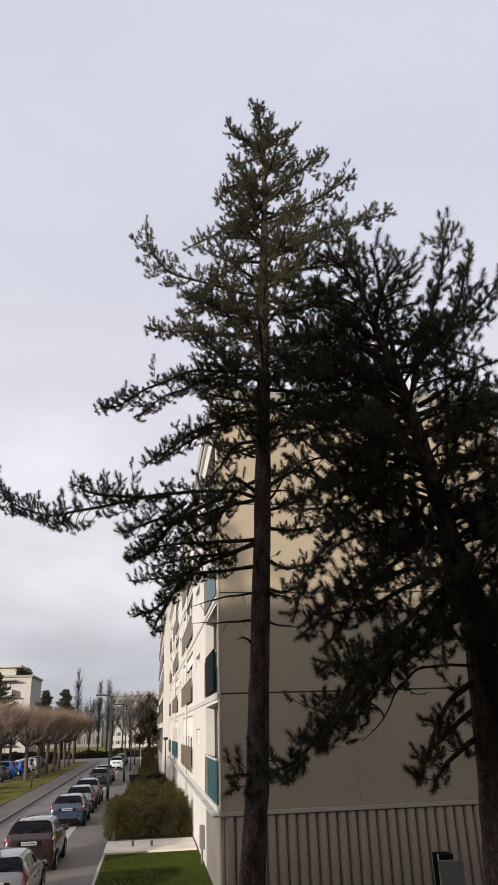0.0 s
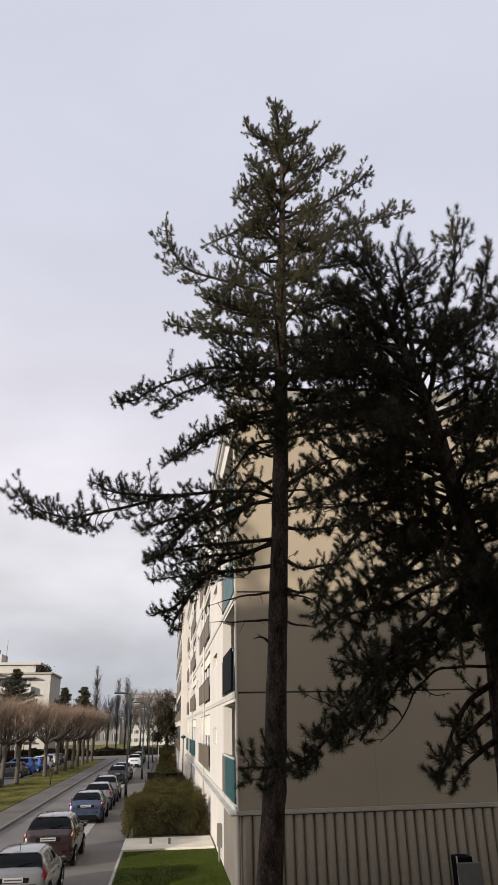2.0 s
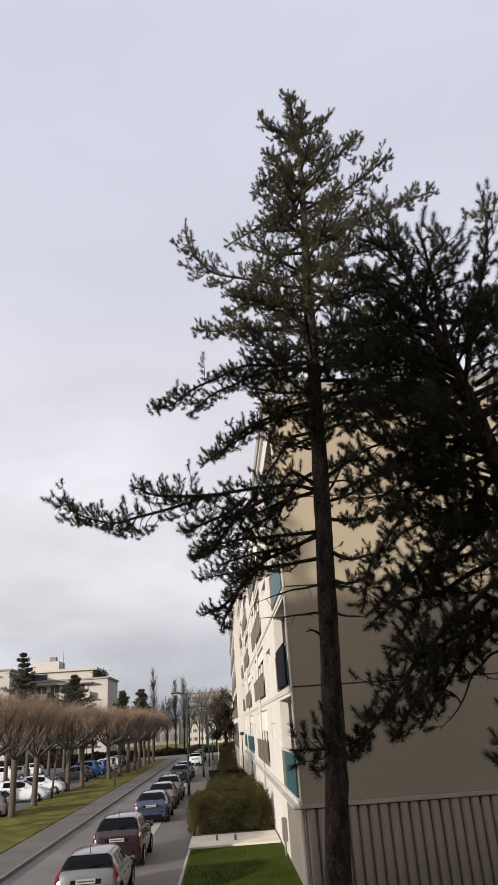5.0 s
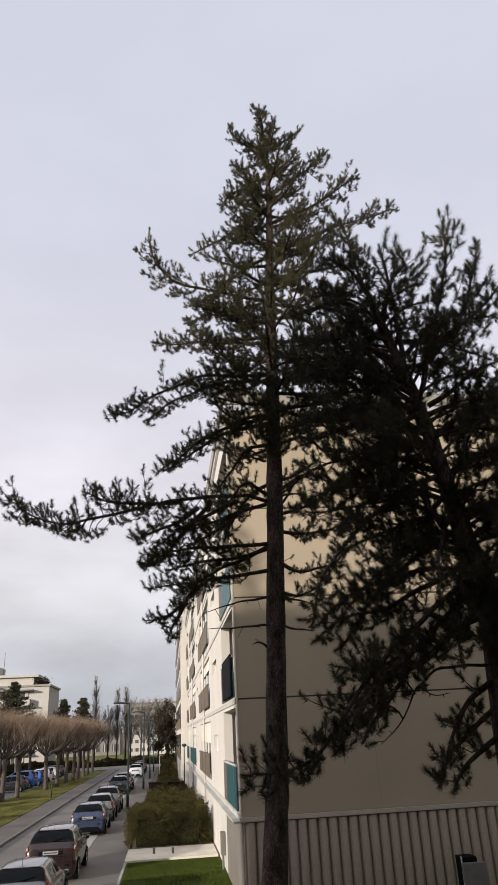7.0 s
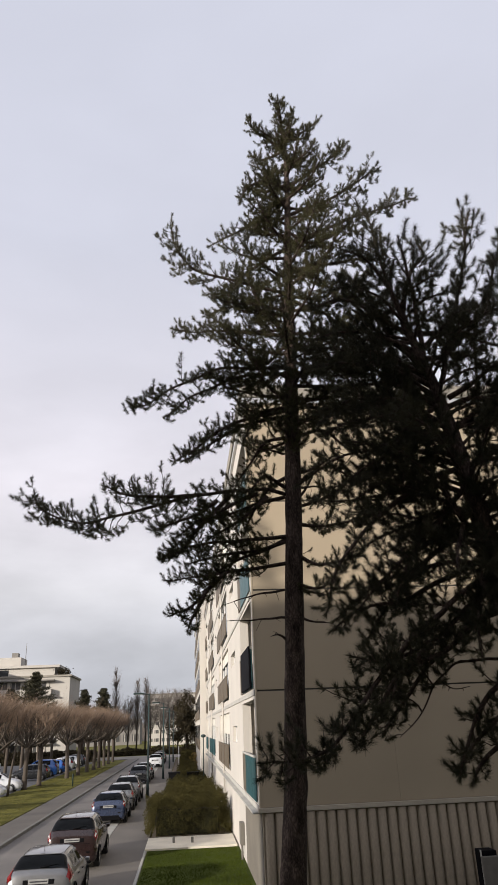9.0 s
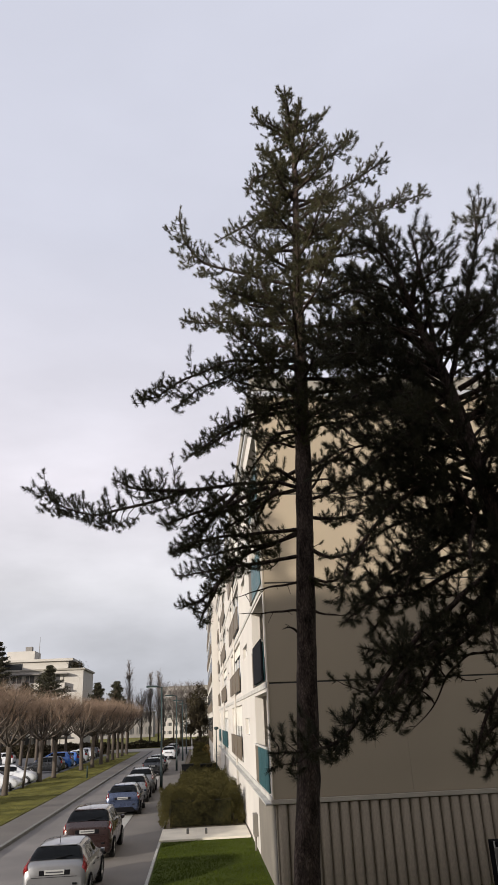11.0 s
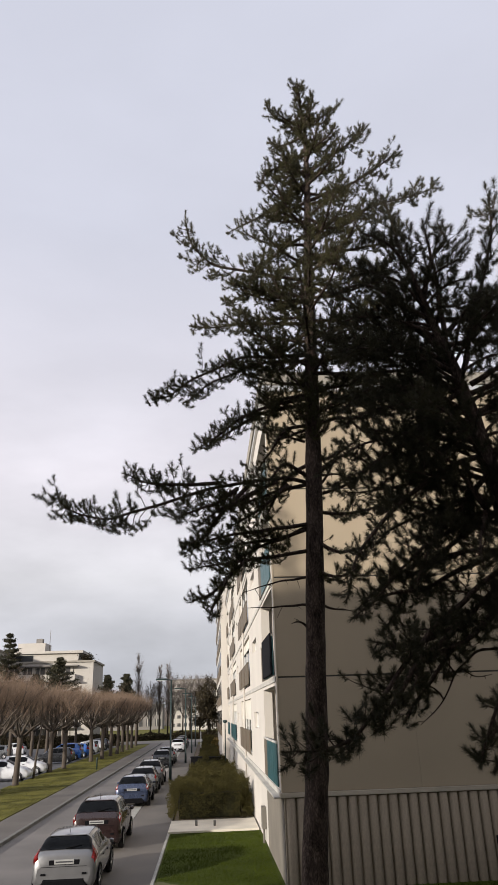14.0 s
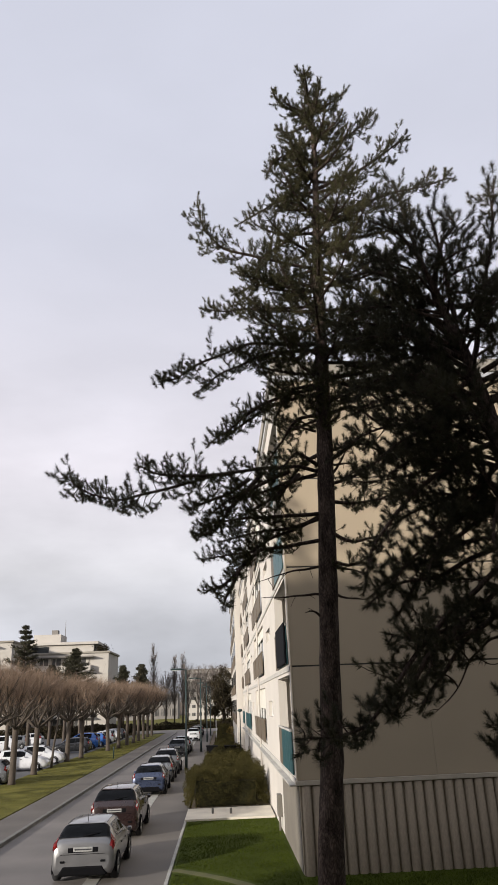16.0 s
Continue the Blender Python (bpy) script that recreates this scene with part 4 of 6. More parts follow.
p2([(4.12, 9.0, 6.17), (3.74, 8.55, 5.72), (3.41, 8.1, 5.32)], bushy=1.15)
p2([(4.04, 9.0, 7.13), (3.67, 8.63, 6.71), (3.42, 8.27, 6.25), (3.29, 7.9, 5.89)], bushy=1.15)
for k in range(48):
    z = 4.3 + 6.2 * (k + random.random()) / 48
    a = math.pi + random.gauss(0, 1.4) if k % 2 and z > 5.0 else random.uniform(-1.9, 0.8)
    c = Vector((float(np.interp(z, [p[2] for p in PTS2], [p[0] for p in PTS2])), 9.0, z))
    ln = random.uniform(1.0, 2.3) * (0.7 if z < 5.8 else 1.0)
    d = Vector((math.cos(a), math.sin(a), 0))
    rise = random.uniform(-0.15, 0.4 if z < 8.8 else 0.1)
    ln *= 1.0 if z < 9.3 else 0.75
    p2([c, c + d * ln * 0.35 + Vector((0, 0, (0.2 + 0.3 * rise) * ln)), c + d * ln * 0.7 + Vector((0, 0, (0.22 + 0.6 * rise) * ln)), c + d * ln + Vector((0, 0, (0.12 + rise) * ln))], 0.02, bushy=1.15)


# and to the other side
for k in range(12):
    z = 5.2 + 3.6 * (k + random.random()) / 12
    a = random.uniform(-0.9, 0.3)
    c = Vector((float(np.interp(z, [p[2] for p in PTS2], [p[0] for p in PTS2])), 9.0, z))
    ln = random.uniform(1.3, 1.9)
    d = Vector((math.cos(a), math.sin(a), 0))
    p2([c, c + d * ln * 0.35 + Vector((0, 0, 0.1 * ln)), c + d * ln * 0.7 + Vector((0, 0, 0.08 * ln)), c + d * ln + Vector((0, 0, random.uniform(-0.2, 0.1) * ln))], 0.022)

# long limbs reaching over to the first pine
for k in range(8):
    z = 6.9 + 3.0 * (k + random.random()) / 8
    a = math.pi + random.uniform(-0.75, 0.75)
    c = Vector((float(np.interp(z, [p[2] for p in PTS2], [p[0] for p in PTS2])), 9.0, z))
    ln = random.uniform(1.7, 2.5)
    d = Vector((math.cos(a), math.sin(a), 0))
    p2([c, c + d * ln * 0.35 + Vector((0, 0, 0.12 * ln)), c + d * ln * 0.7 + Vector((0, 0, 0.1 * ln)), c + d * ln + Vector((0, 0, random.uniform(-0.12, 0.12) * ln))], 0.024)


def t2(pts, r=0.02):
    twig(pine_2, PINE_2, pts, r, M_BARK)


t2([(4.24, 9.0, 5.07), (3.58, 8.88, 5.07), (3.13, 8.75, 4.83), (2.83, 8.62, 4.47), (2.48, 8.5, 4.2)])
t2([(2.83, 8.62, 4.47), (2.72, 8.6, 4.62), (2.6, 8.6, 4.66), (2.52, 8.6, 4.55), (2.5, 8.6, 4.4)], 0.008)
t2([(3.13, 8.75, 4.83), (3.3, 8.72, 4.72), (3.5, 8.7, 4.74)], 0.008)
t2([(3.05, 8.7, 4.75), (2.9, 8.68, 5.0), (2.76, 8.66, 5.08), (2.68, 8.65, 4.98)], 0.008)
t2([(4.02, 9.0, 7.94), (3.74, 8.9, 8.07), (3.44, 8.8, 7.98)])
t2([(4.03, 9.0, 7.85), (3.52, 9.1, 7.84), (3.09, 9.2, 7.55)])

# unseen third pine added on the verge; its top shades part of the gable
SHADE_PINE = (-10.4, 9.9, 0.13)
shade_pine = tagged(empty("pine_tree", *SHADE_PINE), "unseen black pine added on the verge to shade the gable wall", "tree", "pines")
PTS3 = [(-10.4, 9.9, 0.1), (-10.35, 9.9, 5.0), (-10.3, 9.9, 10.0), (-10.3, 9.9, 14.0)]
pine_trunk(shade_pine, SHADE_PINE, PTS3, [0.22, 0.18, 0.12, 0.03])
for k in range(26):
    z = 9.0 + 5.0 * (k + random.random()) / 26
    a = k * 2.4
    d = Vector((math.cos(a), math.sin(a), 0))
    ln = (0.5 + 1.6 * (14.2 - z) / 5.0) * random.uniform(0.6, 1.15)
    c = Vector((-10.3, 9.9, z))
    limb(shade_pine, SHADE_PINE, [c, c + d * ln * 0.5, c + d * ln + Vector((0, 0, 0.2 * ln))], 0.025, (M_BARK, M_NEEDLE), per=18, width=0.014, bushy=1.15)
# ---- cars ----
STATIONS = [  # distance from the rear, underside, belt, top, half width, half roof width
    (0.00, 0.36, 0.68, 0.80, 0.71, 0.60), (0.03, 0.28, 0.85, 0.97, 0.79, 0.68), (0.08, 0.24, 0.95, 1.075, 0.83, 0.71),
    (0.14, 0.22, 0.985, 1.14, 0.842, 0.695), (0.30, 0.22, 0.99, 1.31, 0.85, 0.635), (0.46, 0.22, 0.99, 1.425, 0.852, 0.59),
    (0.62, 0.22, 0.985, 1.455, 0.853, 0.575), (1.10, 0.20, 0.965, 1.485, 0.86, 0.58), (1.60, 0.20, 0.94, 1.49, 0.86, 0.585), (2.05, 0.20, 0.92, 1.455, 0.86, 0.58),
    (2.40, 0.20, 0.92, 1.33, 0.86, 0.59), (2.75, 0.20, 0.93, 1.13, 0.86, 0.63), (3.00, 0.20, 0.93, 1.00, 0.855, 0.68),
    (3.40, 0.20, 0.86, 0.93, 0.84, 0.66), (3.72, 0.22, 0.74, 0.80, 0.79, 0.60), (3.88, 0.26, 0.60, 0.66, 0.70, 0.54), (3.95, 0.32, 0.50, 0.54, 0.58, 0.44)]


def ring(st):
    y, zb, belt, top, w, wr = st
    half = [(0, zb), (w * 0.9, zb), (w * 0.99, zb + 0.14), (w, zb * 0.45 + belt * 0.55), (w * 0.975, belt), (wr, top - 0.055), (wr * 0.8, top - 0.008), (0, top + 0.012)]
    full = half + [(-x, z) for x, z in half[-2:0:-1]]
    return [Vector((x, y, z)) for x, z in full]


def car_mesh(sc):
    """The stations of a car, scaled in length, width and height."""
    return [(y * sc[0], zb, belt * sc[2], top * sc[2], w * sc[1], wr * sc[1] * sc[3]) for y, zb, belt, top, w, wr in STATIONS]


def on_body(sts, y, v, off=0.006):
    ys = [s[0] for s in sts]
    k = max(0, min(len(ys) - 2, int(np.searchsorted(ys, y)) - 1))
    f = (y - ys[k]) / (ys[k + 1] - ys[k])
    a, b = ring(sts[k]), ring(sts[k + 1])
    n = len(a)
    i = int(math.floor(v)) % n
    g = v - math.floor(v)
    p = a[i].lerp(a[(i + 1) % n], g).lerp(b[i].lerp(b[(i + 1) % n], g), f)
    along = b[i].lerp(b[(i + 1) % n], g) - a[i].lerp(a[(i + 1) % n], g)
    across = a[(i + 1) % n].lerp(b[(i + 1) % n], f) - a[i].lerp(b[i], f)
    nrm = across.cross(along).normalized()
    c = Vector((0, y, 0.7))
    if nrm.dot(p - c) < 0:
        nrm = -nrm
    return p + nrm * off


def patch(sts, ya, yb, va, vb, nu=5, nv=6, off=0.007, sag=0.0):
    """A piece of skin on the body between two lengths and two places round it."""
    bm = bmesh.new()
    g = [[bm.verts.new(on_body(sts, ya + (yb - ya) * i / nu + sag * (1 - i / nu) * (2 * j / nv - 1) ** 2, va + (vb - va) * j / nv, off)) for j in range(nv + 1)] for i in range(nu + 1)]
    for i in range(nu):
        for j in range(nv):
            bm.faces.new((g[i][j], g[i][j + 1], g[i + 1][j + 1], g[i + 1][j])).smooth = True
    bmesh.ops.solidify(bm, geom=bm.faces[:], thickness=0.004)
    return bm


def wheel_meshes(r):
    bm = bmesh.new()
    prof = [(r * 0.64, -0.09), (r * 0.9, -0.1), (r * 0.99, -0.075), (r, 0), (r * 0.99, 0.075), (r * 0.9, 0.1), (r * 0.64, 0.09)]
    n = 22
    rings = [[bm.verts.new((x, q * math.cos(2 * math.pi * k / n), q * math.sin(2 * math.pi * k / n))) for q, x in prof] for k in range(n)]
    for k in range(n):
        for j in range(len(prof) - 1):
            bm.faces.new((rings[k][j], rings[k][j + 1], rings[(k + 1) % n][j + 1], rings[(k + 1) % n][j])).smooth = True
    rim = bmesh.new()
    tube(rim, [(-0.07, 0, 0), (0.07, 0, 0)], [r * 0.16, r * 0.16], 8)
    for k in range(5):
        a = 2 * math.pi * k / 5
        d = Vector((0, math.cos(a), math.sin(a)))
        tube(rim, [Vector((0.066, 0, 0)), Vector((0.066, 0, 0)) + d * r * 0.4, Vector((0.056, 0, 0)) + d * r * 0.66], [0.045, 0.035, 0.045], 4)
        tube(rim, [Vector((-0.066, 0, 0)), Vector((-0.066, 0, 0)) + d * r * 0.4, Vector((-0.056, 0, 0)) + d * r * 0.66], [0.045, 0.035, 0.045], 4)
    m = 18
    for s in (-1, 1):
        tube(rim, [(s * 0.03, r * 0.62 * math.cos(2 * math.pi * k / m), r * 0.62 * math.sin(2 * math.pi * k / m)) for k in range(m + 1)], [0.022] * (m + 1), 6, False)
    return bm, rim


def car(label, paint_, m, sc=(1.0, 1.0, 1.0, 1.0), lamps="high", group="parked cars", rails=False):
    root = new("car")
    root.matrix_basis = m
    tagged(root, label, "car", group)
    sts = car_mesh(sc)
    bm = bmesh.new()
    rings = [[bm.verts.new(p) for p in ring(s)] for s in sts]
    n = len(rings[0])
    for a, b in zip(rings, rings[1:]):
        for k in range(n):
            bm.faces.new((a[k], b[k], b[(k + 1) % n], a[(k + 1) % n])).smooth = True
    bm.faces.new(rings[0])
    bm.faces.new(rings[-1][::-1])
    bmesh.ops.recalc_face_normals(bm, faces=bm.faces[:])
    part("body", bm, paint_, root)
    L, W, Hh = sc[0], sc[1], sc[2]
    part("rear_window", patch(sts, 0.125 * L, 0.47 * L, 4.86, 9.14, 8, 16, 0.016, 0.05), M_CARGLASS, root, "dark tinted rear window")
    part("windscreen", patch(sts, 2.16 * L, 2.86 * L, 5.1, 8.9, 8, 14, 0.014), M_CARGLASS, root)
    for s in (1, -1):
        v0, v1 = (4.14, 4.9) if s > 0 else (9.86, 9.1)
        part("side_window", patch(sts, 0.72 * L, 1.5 * L, v0, v1, 6, 4, 0.012), M_CARGLASS, root)
        part("side_window", patch(sts, 1.56 * L, 2.3 * L, v0, v1, 6, 4, 0.012), M_CARGLASS, root)
        if lamps == "high":
            a, b = (3.7, 4.84) if s > 0 else (10.3, 9.16)
            part("tail_lamp", patch(sts, 0.04 * L, 0.33 * L, a, b, 5, 6, 0.018), M_TAIL, root, "red tail lamp")
        else:
            a, b = (3.72, 4.95) if s > 0 else (10.28, 9.05)
            lamp = part("tail_lamp", patch(sts, 0.035 * L, 0.2 * L, a, b, 5, 5, 0.012), M_TAIL, root, "red tail lamp")
            a, b = (4.2, 4.7) if s > 0 else (9.8, 9.3)
            part("lens", patch(sts, 0.05 * L, 0.11 * L, a, b, 3, 3, 0.02), M_CLEARLAMP, lamp)
        a, b = (3.6, 4.4) if s > 0 else (10.4, 9.6)
        part("headlamp", patch(sts, 3.55 * L, 3.82 * L, a, b, 4, 4, 0.01), M_CLEARLAMP, root)
        x = s * (0.9 * W)
        part("mirror", box(bmesh.new(), min(x, x + s * 0.13), max(x, x + s * 0.13), 2.22 * L, 2.32 * L, 0.94 * Hh, 1.05 * Hh, 0.03), paint_, root)
        for yy in (1.15, 1.95):
            hx = s * 0.862 * W
            part("door_handle", one_box(min(hx, hx + s * 0.02), max(hx, hx + s * 0.02), yy * L, (yy + 0.17) * L, 0.80 * Hh, 0.83 * Hh, 0.006), paint_ if rails else M_PLASTIC, root)
        if rails:
            part("roof_rail", tube(bmesh.new(), [(s * 0.5 * W, 0.6 * L, 1.46 * Hh), (s * 0.52 * W, 1.2 * L, 1.515 * Hh), (s * 0.52 * W, 2.0 * L, 1.49 * Hh)], [0.02] * 3, 6), M_PLASTIC, root)
    r = 0.305
    ty, rm = wheel_meshes(r)
    first = None
    for yy in (0.66 * L, 3.13 * L):
        for s in (1, -1):
            if first is None:
                wh = part("wheel", ty, M_TYRE, root)
                rim = part("rim", rm, M_RIM, wh)
                first = (wh.data, rim.data)
            else:
                wh = new("wheel", first[0])
                wh.parent = root
                rim = new("rim", first[1])
                rim.parent = wh
            wh.matrix_basis = pose(s * (0.86 * W - 0.075), yy, r)
            arch = [(s * 0.862 * W, yy + (r + 0.045) * math.cos(a), r + (r + 0.045) * math.sin(a)) for a in np.linspace(-0.25, math.pi + 0.25, 16)]
            part("wheel_arch", tube(bmesh.new(), [tuple(float(q) for q in p) for p in arch], [0.026] * 16, 6), M_PLASTIC, root)
    bm = one_box(-0.77 * W, 0.77 * W, -0.05, 0.12, 0.42, 0.72 * Hh, 0.07)
    for v in bm.verts:
        v.co.y += 0.11 * (abs(v.co.x) / (0.77 * W)) ** 3
    part("rear_bumper", bm, paint_, root)
    bm = one_box(-0.66 * W, 0.66 * W, -0.055, 0.14, 0.2, 0.44, 0.05)
    for v in bm.verts:
        if v.co.z > 0.35:
            v.co.x *= 0.84
        v.co.y += 0.08 * (abs(v.co.x) / (0.7 * W)) ** 3
    part("bumper_trim", bm, M_PLASTIC, root)
    part("hatch_seam", one_box(-0.6 * W, 0.6 * W, -0.012, 0.06, 0.735 * Hh, 0.745 * Hh), M_PLASTIC, root)
    for s in (1, -1):
        x = s * 0.6 * W
        part("reflector", one_box(min(x, x - s * 0.12), max(x, x - s * 0.12), -0.03, 0.06, 0.52, 0.57, 0.01), M_PLASTIC, root)
        a, b = (5.3, 5.4) if s > 0 else (8.7, 8.6)
        part("roof_channel", patch(sts, 0.62 * L, 2.1 * L, a, b, 6, 1, 0.008), M_PLASTIC, root)
    pl = part("number_plate", one_box(-0.26, 0.26, -0.012, 0.07, 0.80 * Hh, 0.80 * Hh + 0.11, 0.004), M_PLATE, root)
    part("plate_recess", one_box(-0.4 * W, 0.4 * W, -0.008, 0.07, 0.78 * Hh, 0.9 * Hh, 0.01), M_PLASTIC, root)
    part("bar", one_box(-0.22, 0.23, -0.018, -0.0125, 0.80 * Hh + 0.04, 0.80 * Hh + 0.07), M_BAR, pl)
    part("wiper", tube(bmesh.new(), [tuple(on_body(sts, 0.14 * L, 7.0, 0.026)), tuple(on_body(sts, 0.2 * L, 6.2, 0.026))], [0.014, 0.008], 5), M_PLASTIC, root)
    part("aerial", tube(bmesh.new(), [(0, 0.68 * L, 1.46 * Hh), (0, 0.6 * L, 1.46 * Hh + 0.2)], [0.009, 0.004], 5), M_PLASTIC, root)
    part("spoiler", one_box(-0.5 * W * sc[3], 0.5 * W * sc[3], 0.42 * L, 0.62 * L, 1.425 * Hh, 1.45 * Hh, 0.01), paint_, root)
    return root


Z0 = 0.022
car("silver hatchback parked at the kerb with red tail lamps", P_SILVER, pose(-3.86, 21.35, Z0), (1.0, 1.0, 0.965, 1.0))
car("dark maroon people carrier parked at the kerb", P_MAROON, pose(-3.97, 27.8, Z0), (1.08, 1.03, 1.09, 1.04), "wide")
car("blue grey hatchback parked at the kerb", P_BLUE, pose(-3.97, 40.0, Z0), (1.08, 1.03, 0.98, 1.0), "wide")
car("grey hatchback parked between two other cars", P_GREY, pose(-3.95, 45.9, Z0), (1.04, 1.0, 1.0, 1.0))
car("silver people carrier parked at the kerb", P_SILVER, pose(-3.92, 51.0, Z0), (1.08, 1.03, 1.06, 1.02), "wide", rails=True)
car("black estate car parked at the kerb", P_BLACK, pose(-4.15, 67.3, Z0), (1.08, 1.02, 1.0, 1.04), "wide", rails=True)
car("grey saloon parked at the kerb", P_GREY, pose(-4.05, 72.6, Z0), (1.06, 1.0, 1.02, 1.0))
car("white hatchback parked near the end of the street", P_WHITE, pose(-3.85, 95.5, Z0), (1.05, 1.02, 1.02, 1.0))
car("black hatchback parked at the street end", P_BLACK, pose(-3.8, 103.5, Z0))
car("dark grey hatchback parked at the street end", P_GREY, pose(-3.8, 110.5, Z0))

for lab_, pn_, x_, y_, rz_, s_ in [
        ("grey hatchback parked behind the tree row", P_GREY, -13.65, 49.0, 90, 1.02), ("white saloon parked behind the tree row", P_WHITE, -18.0, 60.2, -90, 1.06),
        ("white hatchback parked behind the tree row", P_WHITE, -17.8, 66.3, -90, 1.0), ("dark hatchback parked behind the tree row", P_BLACK, -14.2, 80.6, 90, 1.02),
        ("bright blue van parked in the car park", P_BRIGHTBLUE, -14.3, 86.6, 90, 1.1), ("bright blue hatchback parked in the car park", P_BRIGHTBLUE, -14.2, 91.5, 90, 1.0),
        ("white hatchback parked in the car park", P_WHITE, -14.2, 98.0, 90, 1.0), ("white saloon parked in the car park", P_WHITE, -14.2, 103.5, 90, 1.05),
        ("black saloon parked in the car park", P_BLACK, -14.2, 109.0, 90, 1.05), ("dark grey hatchback parked in the far row", P_GREY, -24.0, 76.0, 90, 1.0),
        ("silver hatchback parked in the far row", P_SILVER, -24.0, 80.5, 90, 1.0), ("white van parked in the far row", P_WHITE, -24.2, 88.0, 90, 1.15), ("grey hatchback parked in the far row", P_GREY, -24.2, 94.0, 90, 1.0),
        ("white hatchback parked in the far row", P_WHITE, -24.2, 101.0, 90, 1.0), ("black hatchback parked in the far row", P_BLACK, -24.2, 71.0, 90, 1.0)]:
    car(lab_, pn_, pose(x_, y_, 0.022, 0, 0, rz_), (s_, 1.0, 1.05 if s_ < 1.08 else 1.2, 1.0), "wide" if s_ > 1.01 else "high", "cars in the car park")


# ---- street lamps ----
def street_lamp(x, y):
    root = tagged(empty("street_lamp", x, y, 0.02), "dark green street lamp with a flat head on an arm", "street lamp", "street lamps")
    part("pole", tube(bmesh.new(), [(0, 0, 0), (0, 0, 0.9), (0, 0, 0.95), (0, 0, 6.85)], [0.1, 0.1, 0.075, 0.05], 12), M_POLE, root)
    part("arm", tube(bmesh.new(), [(0.05, 0, 6.8), (-0.3, 0, 6.86), (-0.55, 0, 6.86)], [0.035, 0.035, 0.03], 8), M_POLE, root)
    head = part("lamp_head", one_box(-1.15, -0.35, -0.15, 0.15, 6.82, 6.95, 0.05), M_POLE, root)
    part("diffuser", one_box(-1.05, -0.5, -0.11, 0.11, 6.795, 6.818), M_CLEARLAMP, head)
    part("base_plate", one_box(-0.15, 0.15, -0.15, 0.15, 0.0, 0.03, 0.005), M_POLE, root)
    return root


for x_, y_ in [(-2.69, 54.2), (-2.2, 73.9), (-2.0, 92.0), (-1.85, 110.0)]:
    street_lamp(x_, y_)

gl = tagged(empty("path_lamp", 1.35, 58.0, 0.1), "slim dark path lamp with a small cap beside the block", "lamp")
part("pole", tube(bmesh.new(), [(0, 0, 0), (0, 0, 3.6)], [0.05, 0.035], 10), M_POLE, gl)
part("cap", tube(bmesh.new(), [(0, 0, 3.6), (0, 0, 3.68), (0, 0, 3.8), (0, 0, 3.84)], [0.06, 0.2, 0.17, 0.04], 12), M_POLE, gl)


# ---- pollarded street trees ----
def pollard(seed, top=7.45):
    """A pollarded tree: a fan of rising limbs, and a soft flat-topped haze of fine twigs with longer wisps over it."""
    r = random.Random(seed)
    root = tagged(empty("pollarded_tree"), "bare pollarded street tree with fine brown twigs", "tree", "pollarded trees")
    lean = r.uniform(-0.2, 0.2)
    part("trunk", tube(bmesh.new(), [(0, 0, -0.05), (0, 0, 0.15), (lean * 0.4, 0, 1.3), (lean, 0, 2.8), (lean, 0, 3.5)], [0.29, 0.22, 0.195, 0.185, 0.21], 10), M_TRUNK, root)
    tips = []
    for k in range(16):
        bm = bmesh.new()
        a = 2 * math.pi * k / 9 + r.uniform(-0.3, 0.3)
        rad = r.uniform(1.5, 2.9) if k < 9 else r.uniform(0.2, 1.3)
        z = r.uniform(5.0, 5.7) if k < 9 else r.uniform(5.4, 6.0)
        p = [Vector((lean, 0, 3.0 + 0.4 * r.random())), Vector((lean + 0.66 * rad * math.cos(a), 0.66 * rad * math.sin(a), 4.15 - 0.1 * rad + 0.5 * r.random())), Vector((rad * math.cos(a), rad * math.sin(a), z))]
        line = smooth_line(p, 7)
        for q in line[2:]:
            q += 0.2 * Vector(noise.noise_vector(q * 1.3 + Vector((seed, k, 0))))
        tube(bm, line, [0.085 - 0.0095 * i for i in range(7)], 6)
        for j in range(7):
            b = a + r.uniform(-1.6, 1.6)
            s = line[r.randint(2, 6)]
            e = s + Vector((0.55 * math.cos(b), 0.55 * math.sin(b), max(0.35, min(r.uniform(0.7, 1.3), 6.3 - s.z))))
            mid = (s + e) / 2 + Vector((0, 0, -0.08))
            tube(bm, [s, mid, e], [0.03, 0.022, 0.014], 4)
            tips += [(mid, e), (line[5], line[6])]
        part("limb", bm, M_TRUNK, root)
    tris = []
    g = np.random.default_rng(seed)
    for s, e in tips:
        for q in range(7):
            p = np.array(s.lerp(e, g.uniform(0.1, 1.0)))
            d = np.array([g.normal(0, 0.5), g.normal(0, 0.5), 0.9])
            wisp = g.random() < 0.12
            ln = min(g.uniform(0.7, 2.6), max(0.25, (top - 0.7 * abs(g.normal()) - p[2]))) if not wisp else g.uniform(1.2, 2.2)
            e2 = p + d / np.linalg.norm(d) * ln
            w = np.cross(d, g.normal(size=3))
            w = w / np.linalg.norm(w) * 0.0075
            tris.append([p - w, p + w, e2])
            for c in range(5):
                b0 = p + (e2 - p) * g.uniform(0.1, 0.85)
                d2 = d + np.array([g.normal(0, 0.9), g.normal(0, 0.9), 0.05])
                e3 = b0 + d2 / np.linalg.norm(d2) * min(ln, 1.8) * g.uniform(0.25, 0.5)
                tris.append([b0 - w * 0.7, b0 + w * 0.7, e3])
    tri_soup("twig_haze", tris, M_TWIG, root)["kind"] = "stuff"
    return root


